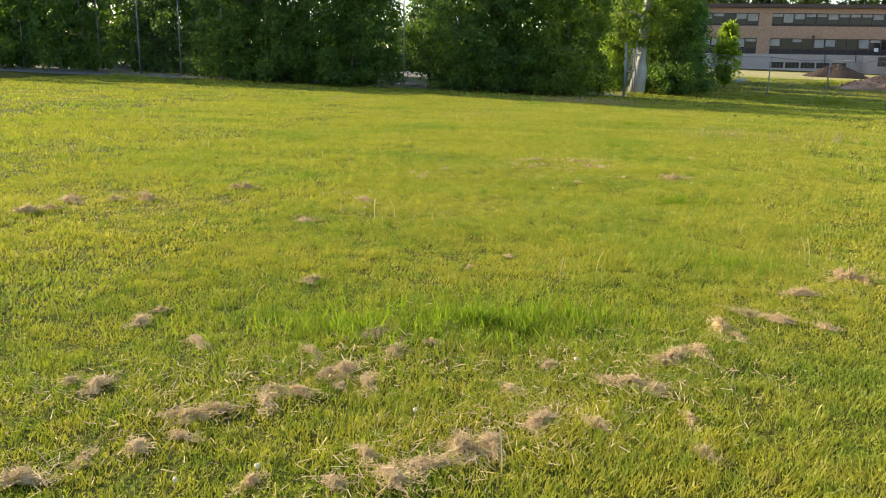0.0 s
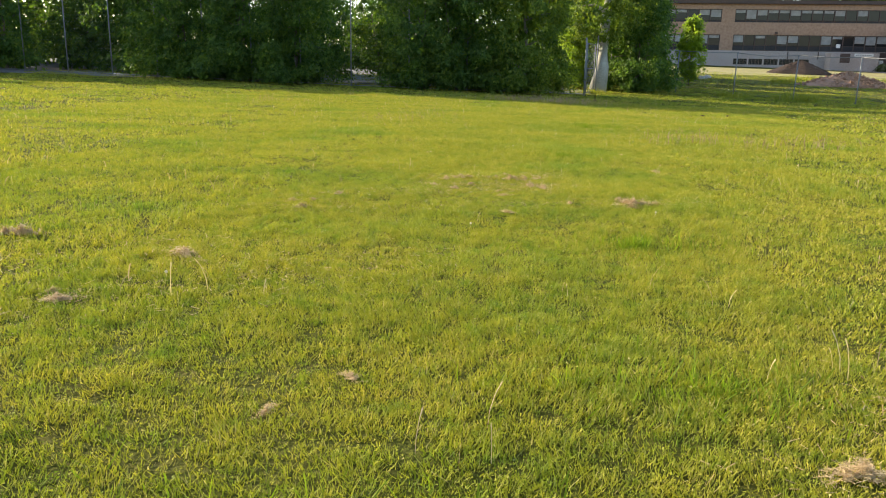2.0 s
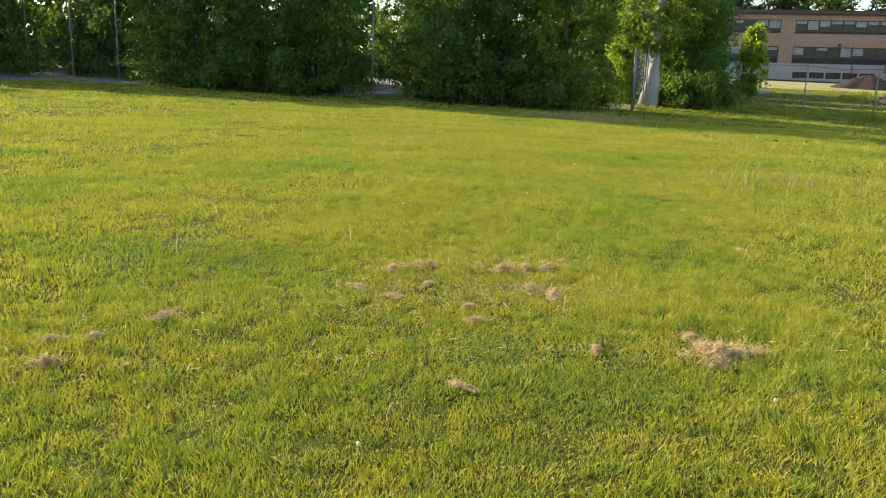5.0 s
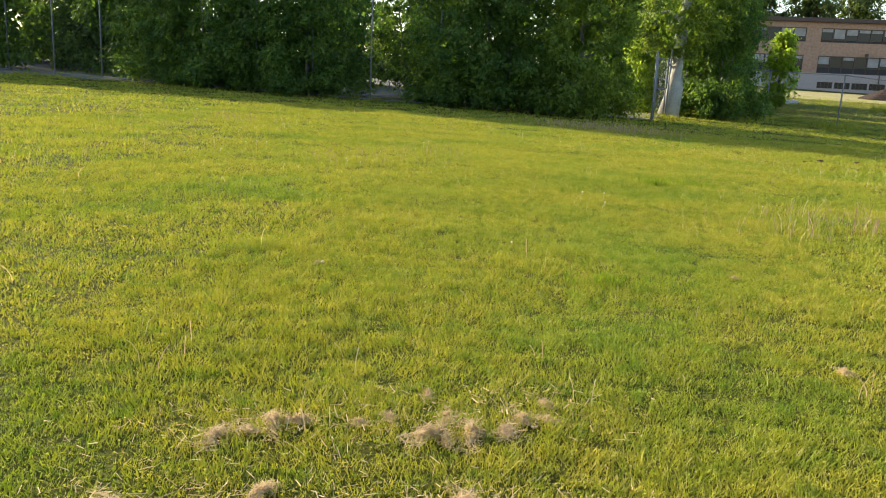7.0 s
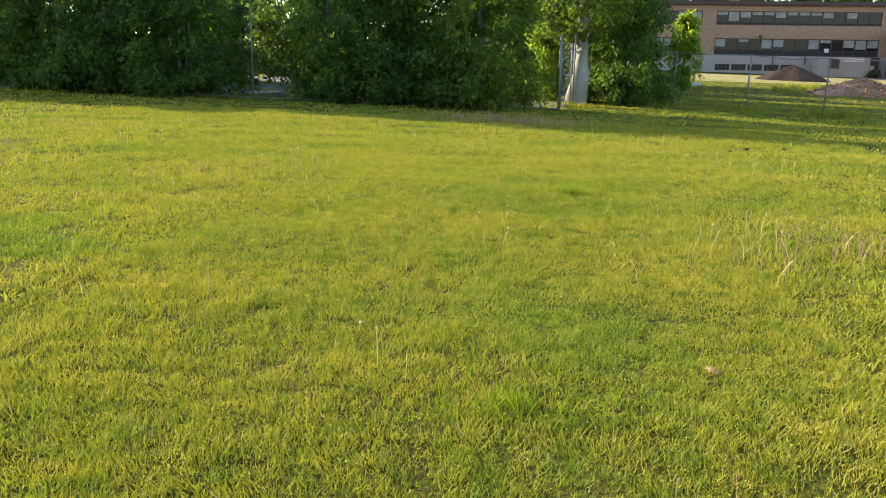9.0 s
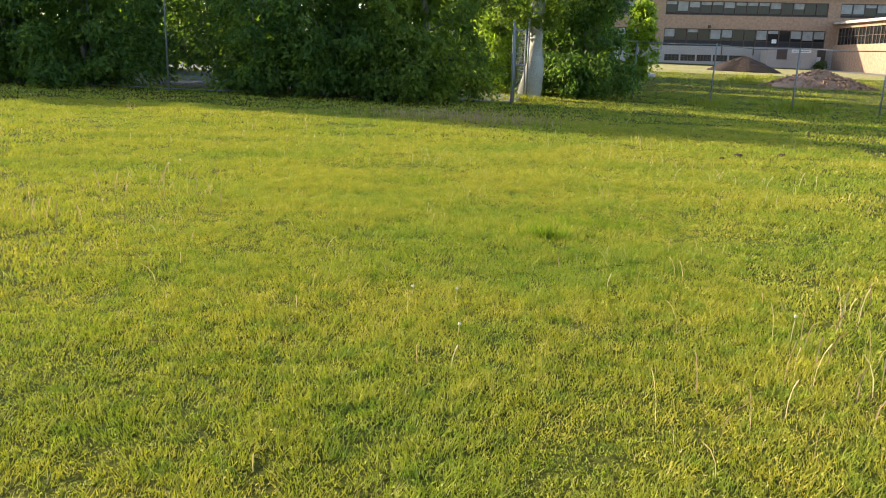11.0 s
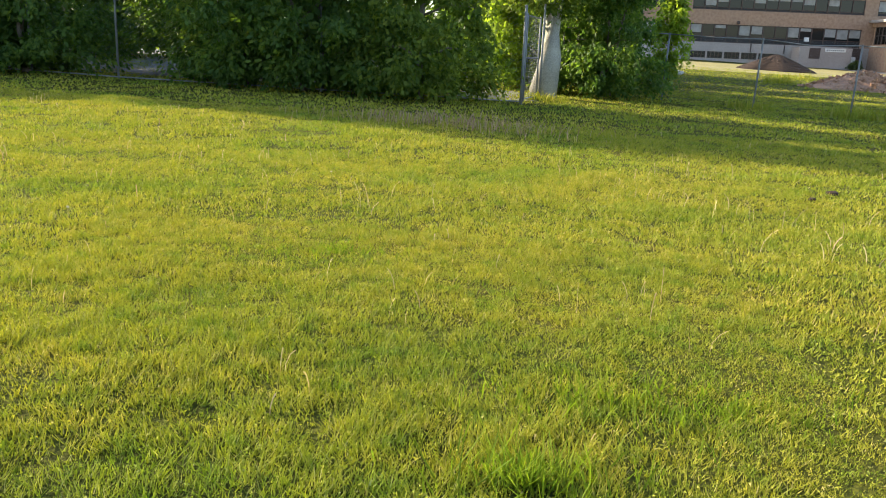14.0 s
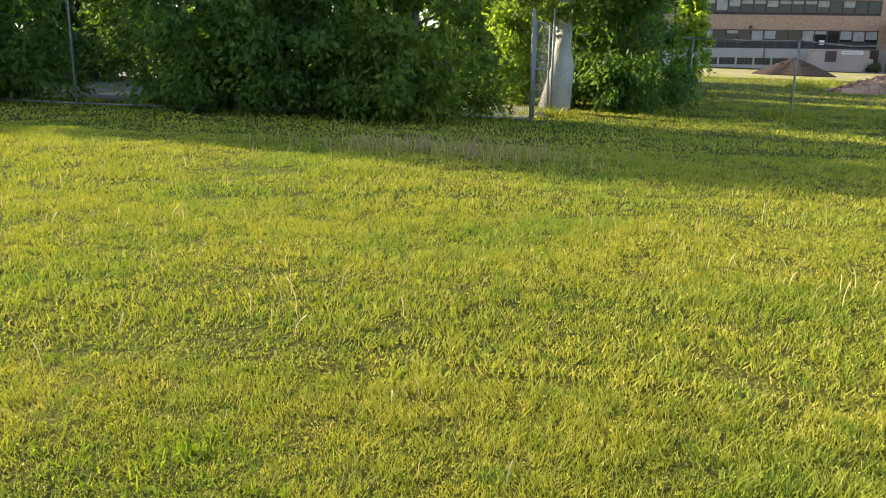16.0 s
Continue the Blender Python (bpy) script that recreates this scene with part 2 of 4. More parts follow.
gx = np.concatenate([[-900, -500, -250, -130, -90], np.arange(-64, -14, 2.0), np.arange(-14, 24, 0.4), np.arange(24, 100, 3.0), [110, 140, 250, 500, 900]])
gy = np.concatenate([[-900, -400, -150, -60, -30], np.arange(-14, 0, 2.0), np.arange(0, 50, 0.4), np.arange(50, 135, 2.5), [150, 200, 350, 600, 1000]])
GX, GY = np.meshgrid(gx, gy)
gv = np.stack([GX, GY, lift(GX, GY)], -1).reshape(-1, 3)
nx = len(gx)
ii = (np.arange(len(gy) - 1)[:, None] * nx + np.arange(nx - 1)[None]).ravel()
ground = new("ground", big_mesh("ground", gv, np.stack([ii, ii + 1, ii + nx + 1, ii + nx], 1), SOIL))
ground.data.polygons.foreach_set("use_smooth", [True] * len(ground.data.polygons))
tagged(ground, "mown lawn of green and yellowing grass", "lawn", kind="structure")


def sheet(name, x0, x1, y0, y1, mat, label, raise_by=0.012, step=1.0, skew=0.0):
    xs, ys = np.arange(x0, x1 + 0.01, step), np.arange(y0, y1 + 0.01, step)
    X, Y = np.meshgrid(xs, ys)
    Y = Y + skew * (X - x0)
    v = np.stack([X, Y, lift(X, Y) + raise_by], -1).reshape(-1, 3)
    n = len(xs)
    i = (np.arange(len(ys) - 1)[:, None] * n + np.arange(n - 1)[None]).ravel()
    ob = new(name, big_mesh(name, v, np.stack([i, i + 1, i + n + 1, i + n], 1), mat))
    return tagged(ob, label, "pavement", kind="structure")


sheet("pavement", -40, 9, 46.0, 66, ASPHALT, "grey asphalt lot behind the tree row", 0.02)
sheet("path", 7.2, 9.6, 44.0, 48.0, ASPHALT, "grey asphalt path through the gate gap", 0.015, 0.4)
dry = sheet("ground_dry", 14, 60, 82, 108, DRY, "worn straw-coloured grass before the school", 0.018, 2.0)
dry["category"] = "dry grass"
sheet("pavement_yard", 60, 96, 88, 114, ASPHALT, "pale grey asphalt yard before the school", 0.03, 2.0)


# ---- grass ----
AX = np.array([0.2015, 0.9795])          # line along which the lawn is walked
def nearness(x, y):
    """Least distance, in metres, from which a place on the lawn is looked at."""
    along = x * AX[0] + y * AX[1]
    side = x * AX[1] - y * AX[0]
    return np.maximum(np.maximum(2.4, np.where(side > 0, 2.2 * side, -1.15 * side)), along - 22.6)


def scatter(rng, x0, x1, y0, y1, density, keep):
    n = int((x1 - x0) * (y1 - y0) * density)
    x, y = rng.uniform(x0, x1, n), rng.uniform(y0, y1, n)
    k = keep(x, y)
    return x[k], y[k]


def lumps(x, y, s, seed):
    """Cheap smooth noise, about -1 to 1."""
    r = np.random.RandomState(seed)
    out = 0
    for _ in range(6):
        a, ph, f = r.uniform(0, 6.28), r.uniform(0, 6.28), s * r.uniform(0.6, 1.7)
        out = out + np.sin((x * math.cos(a) + y * math.sin(a)) * f + ph)
    return out / 3.2


def blades(name, rng, x, y, height, width, kind, mat, tuft=14.0):
    """Grass blades, bent and leaning. kind 3: base, middle and tip; kind 2: cut off by the mower; kind 1: a single tapering blade."""
    n = len(x)
    z = lift(x, y) - 0.004
    h = height * rng.uniform(0.45, 1.35, n) * (0.95 + 0.26 * lumps(x, y, 1.6, 3) + 0.35 * lumps(x, y, tuft, 5) + 0.35 * lumps(x, y, tuft * 2.6, 7)).clip(0.3, 2.4)
    w = width * rng.uniform(0.6, 1.3, n)
    a = rng.uniform(0, 2 * math.pi, n)
    lean = rng.uniform(0.08, 1.0, n) * h
    la = a + rng.normal(0, 0.9, n) + math.pi / 2
    sx, sy = np.cos(a) * w / 2, np.sin(a) * w / 2
    lx, ly = np.cos(la) * lean, np.sin(la) * lean
    base = np.stack([x, y, z], 1)
    side = np.stack([sx, sy, 0 * sx], 1)
    tip = base + np.stack([lx, ly, h * 0.9], 1)
    if kind == 3:
        mid = base + np.stack([lx * 0.3, ly * 0.3, h * 0.6], 1)
        v = np.stack([base - side, base + side, mid + side * 0.8, mid - side * 0.8, tip], 1).reshape(-1, 3)
        i = np.arange(n)[:, None] * 5
        f = np.concatenate([i + np.array([0, 1, 2]), i + np.array([0, 2, 3]), i + np.array([3, 2, 4])], 1).reshape(-1, 3)
    elif kind == 2:
        v = np.stack([base - side, base + side, tip + side * 0.4, tip - side * 0.4], 1).reshape(-1, 3)
        i = np.arange(n)[:, None] * 4
        f = np.concatenate([i + np.array([0, 1, 2]), i + np.array([0, 2, 3])], 1).reshape(-1, 3)
    else:
        v = np.stack([base - side, base + side, tip], 1).reshape(-1, 3)
        f = np.arange(n * 3).reshape(-1, 3)
    ob = new(name, big_mesh(name, v, f, mat))
    return tagged(ob, "short mown green grass with yellow and dry blades", "grass", kind="stuff")


rng = np.random.RandomState(11)
def band(lo, hi, tuft=11.0):
    """Where grass stands: between two distances, in tufts with thin places between."""
    def keep(x, y):
        d = nearness(x, y)
        thick = 0.84 + 0.26 * lumps(x, y, tuft, 9) + 0.22 * lumps(x, y, tuft * 2.4, 13) + 0.15 * lumps(x, y, 2.0, 17)
        return (d >= lo) & (d < hi) & (rng.uniform(0, 1, len(x)) < thick.clip(0.25, 1))
    return keep


def cells(x, y, s, seed):
    """Rounded cushions on a jittered grid of spacing s: 1 at their middles, 0 in the hollows between."""
    u, v = x / s, y / s
    iu, iv = np.floor(u), np.floor(v)
    best = np.full(len(x), 9.0)
    for du in (-1, 0, 1):
        for dv in (-1, 0, 1):
            a, b = iu + du, iv + dv
            h1 = np.sin(a * 127.1 + b * 311.7 + seed) * 43758.5453
            h2 = np.sin(a * 269.5 + b * 183.3 + seed) * 43758.5453
            best = np.minimum(best, (a + h1 - np.floor(h1) - u) ** 2 + (b + h2 - np.floor(h2) - v) ** 2)
    return (1 - best / 0.75).clip(0, 1)


def sward(x, y, s):
    """Height of the mown sward over the soil: cushions of tufts, with low worn places."""
    big = 0.95 + 0.22 * lumps(x, y, 1.6, 3) + 0.18 * lumps(x, y, 6.0, 5)
    return 0.047 * (s / 0.07) ** 0.25 * big.clip(0.45, 1.6) * (0.10 + 0.45 * cells(x, y, s, 1.0) + 0.68 * cells(x, y, s * 2.9, 4.0))


def leaflets(name, rng, x, y, s, size, mat):
    """Small leaf tips, clover and cut grass, lying at all angles in the top of the sward."""
    n = len(x)
    c = np.stack([x, y, lift(x, y) + sward(x, y, s) * rng.uniform(0.35, 1.05, n)], 1)
    d = rng.normal(0, 1, (n, 3)) * np.array([1, 1, 0.9])
    d /= np.linalg.norm(d, axis=1)[:, None]
    u = rng.normal(0, 1, (n, 3))
    u -= (u * d).sum(1)[:, None] * d
    u /= np.linalg.norm(u, axis=1)[:, None]
    q = (size * rng.uniform(0.55, 1.45, n))[:, None]
    v = np.stack([c - d * q * 0.5 + u * q * 0.28, c - d * q * 0.5 - u * q * 0.28, c + d * q * 0.6], 1).reshape(-1, 3)
    ob = new(name, big_mesh(name, v, np.arange(n * 3).reshape(-1, 3), mat))
    return tagged(ob, "small leaf tips of clover and mown grass", "clover", kind="stuff")


def mown(name, rng, x, y, s, width, mat):
    """Short single blades standing in the sward, leaning all ways."""
    stay = rng.uniform(0, 1, len(x)) < 0.16 + 0.65 * cells(x, y, s, 1.0) + 0.72 * cells(x, y, s * 2.9, 4.0)
    x, y = x[stay], y[stay]
    n = len(x)
    h = sward(x, y, s) * rng.uniform(0.65, 1.25, n)
    a, la, lean = rng.uniform(0, 6.283, n), 3.1 * lumps(x, y, 9.0, 41) + rng.normal(0, 1.5, n), h * rng.uniform(0.1, 1.2, n)
    w = width * rng.uniform(0.6, 1.3, n) / 2
    base = np.stack([x, y, lift(x, y) - 0.004], 1)
    side = np.stack([np.cos(a) * w, np.sin(a) * w, 0 * w], 1)
    tip = base + np.stack([np.cos(la) * lean, np.sin(la) * lean, h], 1)
    v = np.stack([base - side, base + side, tip + side * 0.2], 1).reshape(-1, 3)
    ob = new(name, big_mesh(name, v, np.arange(n * 3).reshape(-1, 3), mat))
    return tagged(ob, "short mown green grass with yellow and dry blades", "grass", kind="stuff")


mown("grass", rng, *scatter(rng, -4, 8, 1.5, 28, 8600, band(0, 3.6)), 0.065, 0.0066, GRASS)
leaflets("clover", rng, *scatter(rng, -4, 8, 1.5, 28, 2400, band(0, 3.6)), 0.065, 0.0115, GRASS)
mown("grass", rng, *scatter(rng, -8, 12, 1.5, 32, 3000, band(3.6, 8)), 0.09, 0.0110, GRASS)
leaflets("clover", rng, *scatter(rng, -8, 12, 1.5, 32, 700, band(3.6, 8)), 0.09, 0.018, GRASS)
mown("grass", rng, *scatter(rng, -16, 18, 2, 40, 1050, band(8, 15, 8.0)), 0.15, 0.018, GRASS)
mown("grass", rng, *scatter(rng, -38, 34, 6, 58, 170, band(15, 34, 5.0)), 0.28, 0.042, GRASS)
blades("grass", rng, *scatter(rng, 8, 60, 46, 88, 26, band(34, 120, 1.5)), 0.07, 0.07, 1, GRASS, 2.0)


def lush_patch(x, y, rx, ry, h, n, seed):
    r = np.random.RandomState(seed)
    a, q = r.uniform(0, 6.28, n), np.abs(r.normal(0, 0.7, n))
    ob = blades("tall_grass", r, x + np.cos(a) * q * rx, y + np.sin(a) * q * ry, h, 0.008, 2, LUSH)
    return tagged(ob, "patch of taller bright green grass missed by the mower", "grass", kind="stuff")


lush_patch(0.17, 4.47, 1.1, 0.5, 0.085, 1500, 3)
lush_patch(0.72, 4.64, 0.5, 0.3, 0.08, 500, 4)
lush_patch(-0.56, 4.29, 0.8, 0.4, 0.08, 900, 5)
lush_patch(0.13, 4.42, 0.7, 0.35, 0.08, 900, 6)
lush_patch(2.14, 5.96, 0.7, 0.35, 0.075, 600, 7)
lush_patch(2.58, 9.05, 0.8, 0.4, 0.075, 800, 8)
lush_patch(3.09, 15.65, 0.6, 0.3, 0.07, 500, 9)
lush_patch(4.72, 21.96, 0.4, 0.2, 0.09, 350, 10)
lush_patch(5.75, 22.60, 0.7, 0.3, 0.08, 600, 11)
lush_patch(5.27, 22.66, 0.7, 0.35, 0.075, 600, 12)
lush_patch(3.97, 25.10, 0.6, 0.3, 0.07, 500, 13)

# tall dry stalks left standing by the mower
def stalks(name, rng, centres, spread, count, height, mat, label):
    vs, fs = [], []
    for cx, cy in centres:
        for _ in range(count):
            x, y = cx + rng.normal(0, spread), cy + rng.normal(0, spread * 0.7)
            h = height * rng.uniform(0.5, 1.3)
            a, bend = rng.uniform(0, 6.28), rng.uniform(0.05, 0.5) * h
            w = rng.uniform(0.0010, 0.0020) * (1 + 0.17 * float(nearness(np.array(x), np.array(y))))
            z = float(lift(x, y))
            b = a + rng.uniform(-1.5, 1.5)
            i = len(vs)
            for f in (0, 0.35, 0.7, 0.92, 1.0):
                px, py, pz = x + math.cos(a) * bend * f * f, y + math.sin(a) * bend * f * f, z + h * (f - 0.25 * f * f)
                ww = w * (1.0 if f < 0.8 else 1.7 if f < 0.95 else 0.3)
                vs += [(px - math.cos(b) * ww, py - math.sin(b) * ww, pz), (px + math.cos(b) * ww, py + math.sin(b) * ww, pz)]
            for k in range(4):
                fs.append((i + 2 * k, i + 2 * k + 1, i + 2 * k + 3, i + 2 * k + 2))
    ob = new(name, mesh_of(name, vs, fs, mat))
    return tagged(ob, label, "dry grass", kind="stuff")


rng = np.random.RandomState(23)
sx, sy = scatter(rng, -8, 16, 2, 36, 1.1, lambda x, y: rng.uniform(0, 1, len(x)) < 0.55 + 0.5 * lumps(x, y, 0.5, 31))
stalks("dry_stalks", rng, list(zip(sx, sy)), 0.12, 2, 0.16, STALK, "single straw-coloured grass stalks standing above the lawn")
stalks("dry_stalks", rng, [(7.23, 29.34), (7.45, 27.75), (7.89, 27.10), (7.93, 25.56), (8.70, 26.38), (5.86, 24.22), (8.69, 25.02), (9.69, 26.13), (4.65, 27.15), (8.71, 29.68), (4.28, 26.73), (-2.09, 36.23), (2.72, 36.86)], 0.35, 7, 0.24, STALK, "thin stand of pale dry grass stalks on the lawn")
stalks("dry_stalks", rng, [(2.23, 16.00), (3.94, 13.67), (2.56, 7.51), (2.63, 6.20), (2.92, 6.34), (-0.70, 7.16), (0.92, 5.52), (0.91, 4.56), (-4.09, 27.40), (-10.23, 29.03)], 0.2, 4, 0.24, STALK, "thin stand of pale dry grass stalks on the lawn")
stalks("dry_stalks", rng, [(4.70, 18.04), (5.82, 19.20), (6.24, 19.32), (6.20, 19.83), (5.48, 18.86), (5.03, 18.32), (5.20, 21.14), (8.04, 23.64)], 0.4, 6, 0.27, STALK, "patch of tall straw-coloured dry grass stalks")
stalks("dry_stalks", rng, [(5.11, 35.65), (5.71, 36.05), (6.22, 35.44), (6.73, 35.13), (7.15, 34.44), (4.55, 36.47)], 0.8, 90, 0.26, SEED_STALK, "patch of reddish dry grass and seed stalks by the shade")
stalks("dry_stalks", rng, [(5.72, 18.40), (6.47, 19.11), (6.71, 18.38), (7.96, 18.09), (8.68, 18.73), (0.95, 23.60), (-0.00, 22.19), (-4.05, 29.23)], 0.5, 40, 0.28, SEED_STALK, "thin patch of pinkish dry grass stalks")


# ---- trees ----
def leaf_cloud(rng, boughs, radius, out, per, size):
    """Leaves in drooping sprays: each bough a lobe clad with leaves on its outer and upper side, hollow and dark within."""
    n = len(boughs) * per
    c, rad, o = np.repeat(boughs, per, 0), np.repeat(radius, per)[:, None], np.repeat(out, per, 0)
    d = rng.normal(0, 1, (n, 3)) + o * 0.75 + np.array([0, 0, 0.35])
    d /= np.linalg.norm(d, axis=1)[:, None]
    knob = 1 + 0.27 * np.sin(d @ (rng.normal(0, 1, (3, 3)) * 4.5) + np.repeat(rng.uniform(0, 6.28, (len(boughs), 3)), per, 0)).sum(1)[:, None]
    c = c + d * rad * knob * (1 - 0.55 * rng.uniform(0, 1, (n, 1)) ** 2.2) * np.array([1, 1, 0.72])
    s = size * rng.uniform(0.55, 1.35, (n, 1))
    g = d * np.array([0.8, 0.8, 0.2]) + rng.normal(0, 0.55, (n, 3)) + np.array([0, 0, -0.75])
    g /= np.linalg.norm(g, axis=1)[:, None]
    f = d + rng.normal(0, 0.55, (n, 3))
    u = np.cross(g, f)
    u /= np.linalg.norm(u, axis=1)[:, None] + 1e-6
    nrm = np.cross(g, u)
    a, b = c - g * s * 0.5, c + g * s * 0.5
    l, r = c + u * s * 0.26 + nrm * s * 0.07, c - u * s * 0.26 + nrm * s * 0.07
    v = np.stack([a, l, b, r], 1).reshape(-1, 3)
    i = np.arange(n)[:, None] * 4
    return v, np.concatenate([i + np.array([0, 1, 2]), i + np.array([0, 2, 3])], 1).reshape(-1, 3)


def crown_points(rng, n, rx, ry, z0, z1, taper=0.0, bushy=False):
    """Bough centres over an uneven crown and their outward directions. bushy: boughs hang full to the foot."""
    ph = rng.uniform(0, 6.28, 6)
    a = rng.uniform(0, 6.283, n)
    f = rng.uniform(0, 1, n) ** (1.3 if bushy else 1.0)
    bulge = 1 + 0.13 * np.sin(2 * a + 5 * f + ph[0]) + 0.11 * np.sin(3 * a - 9 * f + ph[1]) + 0.08 * np.sin(5 * a + 14 * f + ph[2])
    if bushy:
        shape = (1 - 0.72 * f ** 2.6) * (0.80 + 0.20 * np.clip(f * 6, 0, 1))
    else:
        shape = np.sqrt(np.clip(1 - (2 * f - 1) ** 2, 0.06, 1)) * (1 - taper * f)
    r = np.where(rng.uniform(0, 1, n) < 0.78, rng.uniform(0.72, 1.0, n), rng.uniform(0.05, 0.7, n)) * bulge * shape
    p = np.stack([np.cos(a) * r * rx, np.sin(a) * r * ry, z0 + f * (z1 - z0)], 1)
    o = np.stack([np.cos(a), np.sin(a), 0.9 * f - 0.1], 1)
    return p, o / np.linalg.norm(o, axis=1)[:, None]


def tree(name, x, y, height, rx, ry, low, clumps, seed, label, leaf=None, bark=None, trunk=0.11, lean=(0, 0), leaf_size=0.16, per=120, clump=0.5, group="", taper=0.25, stems=1, bushy=False, limb_low=0.18, seen=5.6, filling=3.0):
    """A tree in boughs; boughs above the height seen from the lawn carry fewer, larger leaves."""
    rng = np.random.RandomState(seed)
    leaf, bark = leaf or LEAF, bark or BARK
    t = thing(name, (x, y, float(lift(x, y))), label, "tree" if height > 3 else "shrub", group)
    pts, out = crown_points(rng, clumps, rx, ry, low, height, taper, bushy)
    pts[:, 0] += lean[0] * pts[:, 2] / height
    pts[:, 1] += lean[1] * pts[:, 2] / height
    radius = clump * rng.uniform(0.5, 1.5, clumps)
    pts[:, 2] = np.maximum(pts[:, 2], radius * 0.62 + 0.05)
    for s in range(stems):
        off = rng.normal(0, 0.28, 2) if stems > 1 else np.zeros(2)
        top = Vector((lean[0] * 0.8 + off[0] * 2.5, lean[1] * 0.8 + off[1] * 2.5, height * 0.8))
        foot = Vector((off[0], off[1], -0.1))
        line, rad = [], []
        for k in range(7):
            f = k / 6
            wob = Vector((rng.normal(0, 0.05), rng.normal(0, 0.05), 0)) * (height / 6) * (1 if 0 < k else 0)
            line.append(foot.lerp(top, f) + wob)
            rad.append(trunk * (1.25 if k == 0 else 1) * (1 - 0.82 * f) / (1 if stems == 1 else 1.5))
        tube("trunk", line, rad, bark, t, "", 10)
        for k in range(7 if stems == 1 else 4):
            f = rng.uniform(limb_low, 0.8)
            root = line[int(f * 6)]
            goal = Vector(pts[rng.randint(len(pts))])
            goal.z = max(goal.z, root.z + 0.3)
            m = root.lerp(goal, 0.5) + Vector((0, 0, 0.2))
            r = rad[int(f * 6)] * 0.55
            tube("limb", [root, m, goal], [r, r * 0.6, r * 0.2], bark, t, "", 5)
    core = int(filling * clumps)
    inner = pts[rng.randint(0, clumps, core)] * (rng.uniform(0.1, 0.62, (core, 1)) * np.array([1, 1, 0]) + np.array([0, 0, 1])) + rng.normal(0, 0.15, (core, 3))
    inner[:, 2] = np.maximum(inner[:, 2], 0.35)
    v, f = leaf_cloud(rng, inner, np.full(core, 0.25), np.zeros((core, 3)), 2, leaf_size * 2.6)
    part("inner_foliage", big_mesh("inner_foliage", v, f, leaf), leaf, t)
    high = pts[:, 2] > seen
    v, f = leaf_cloud(rng, pts[~high], radius[~high], out[~high], per, leaf_size)
    part("crown", big_mesh("crown", v, f, leaf), leaf, t)
    if high.any():
        v, f = leaf_cloud(rng, pts[high], radius[high], out[high], max(8, per // 5), leaf_size * 2.1)
        part("crown", big_mesh("crown", v, f, leaf), leaf, t)
    return t


ROW = "dense leafy maple in the row along the tall fence"
def fence_y(x):
    """The line of the tall fence behind the lawn."""
    return 43.0 + 0.086 * (8.84 - x) if x > -2.8 else 44.0 + 0.243 * (-2.8 - x)


# the row, from the gate to the far corner: place along the fence, set-back, height, half width, foot of the leaves
for i, (x, back, h, r, low) in enumerate([
        (5.85, -0.4, 8.8, 2.05, 0.0), (3.1, 0.0, 7.4, 2.2, 0.0), (0.9, 0.1, 7.0, 2.0, 0.0), (-1.0, 2.6, 6.0, 2.0, 0.7), (-5.6, 0.0, 9.4, 2.1, 0.0), (-8.7, 0.0, 10.6, 2.2, 0.0),
        (-11.9, 0.3, 13.4, 2.5, 0.0), (-15.2, 3.2, 13.4, 2.5, 0.0), (-19.0, 4.2, 11.0, 2.6, 0.0), (-22.8, 0.6, 10.0, 2.7, 0.0), (-26.5, 0.6, 9.6, 2.8, 0.0),
        (-31.0, 0.6, 9.6, 3.0, 0.0), (-36.0, 0.6, 10.0, 3.0, 0.1)]):
    near = x > -13
    tree("maple_tree", x, fence_y(x) + back, h, r, 2.0, low, int(20 * h * r / 2) if near else int(14 * h), 100 + i, ROW, group="trees along the tall fence", stems=2 if i % 2 else 1,
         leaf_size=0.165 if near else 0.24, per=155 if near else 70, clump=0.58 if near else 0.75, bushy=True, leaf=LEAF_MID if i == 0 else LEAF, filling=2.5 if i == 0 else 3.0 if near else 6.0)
# tall trees at the far corner of the lawn
# out of view, added to cast the long shadow streaks across the far lawn
for i, (x, y, h) in enumerate([(-41.5, 52.0, 12.5), (-46.0, 57.0, 13.0), (-44.0, 47.0, 10.5)]):
    tree("maple_tree", x, y, h, 2.2, 2.2, 1.5, 130, 130 + i, "tall unseen maple that casts shadow over the lawn corner", leaf_size=0.26, per=60, clump=0.7)
# trees further off that close the view behind the row
# first three are added to shade the school yard; the hedge hides them mostly
for i, (x, y, h) in enumerate([(9.0, 57.0, 10.5), (12.0, 63.5, 6.0), (15.2, 70.0, 11.0), (-6.8, 56.0, 6.5), (-12.5, 57.0, 9.4), (-18.0, 59.0, 11.0), (-22.0, 58.0, 11.0), (-26.0, 60.0, 11.5), (-30.0, 59.0, 11.5), (-35.0, 62.0, 11.6), (-2.0, 72.0, 9.0), (-9.0, 72.0, 9.5),
                                (4.0, 74.0, 9.0), (10.0, 74.0, 9.0), (15.5, 72.0, 8.5)]):
    tree("maple_tree", x, y, h, 3.3, 2.4, 0.0, 130, 140 + i, "dark leafy maple added behind the row, hedge and lot", group="trees beyond the lot", leaf_size=0.36, clump=0.85, bushy=True, per=45, seen=9.0)

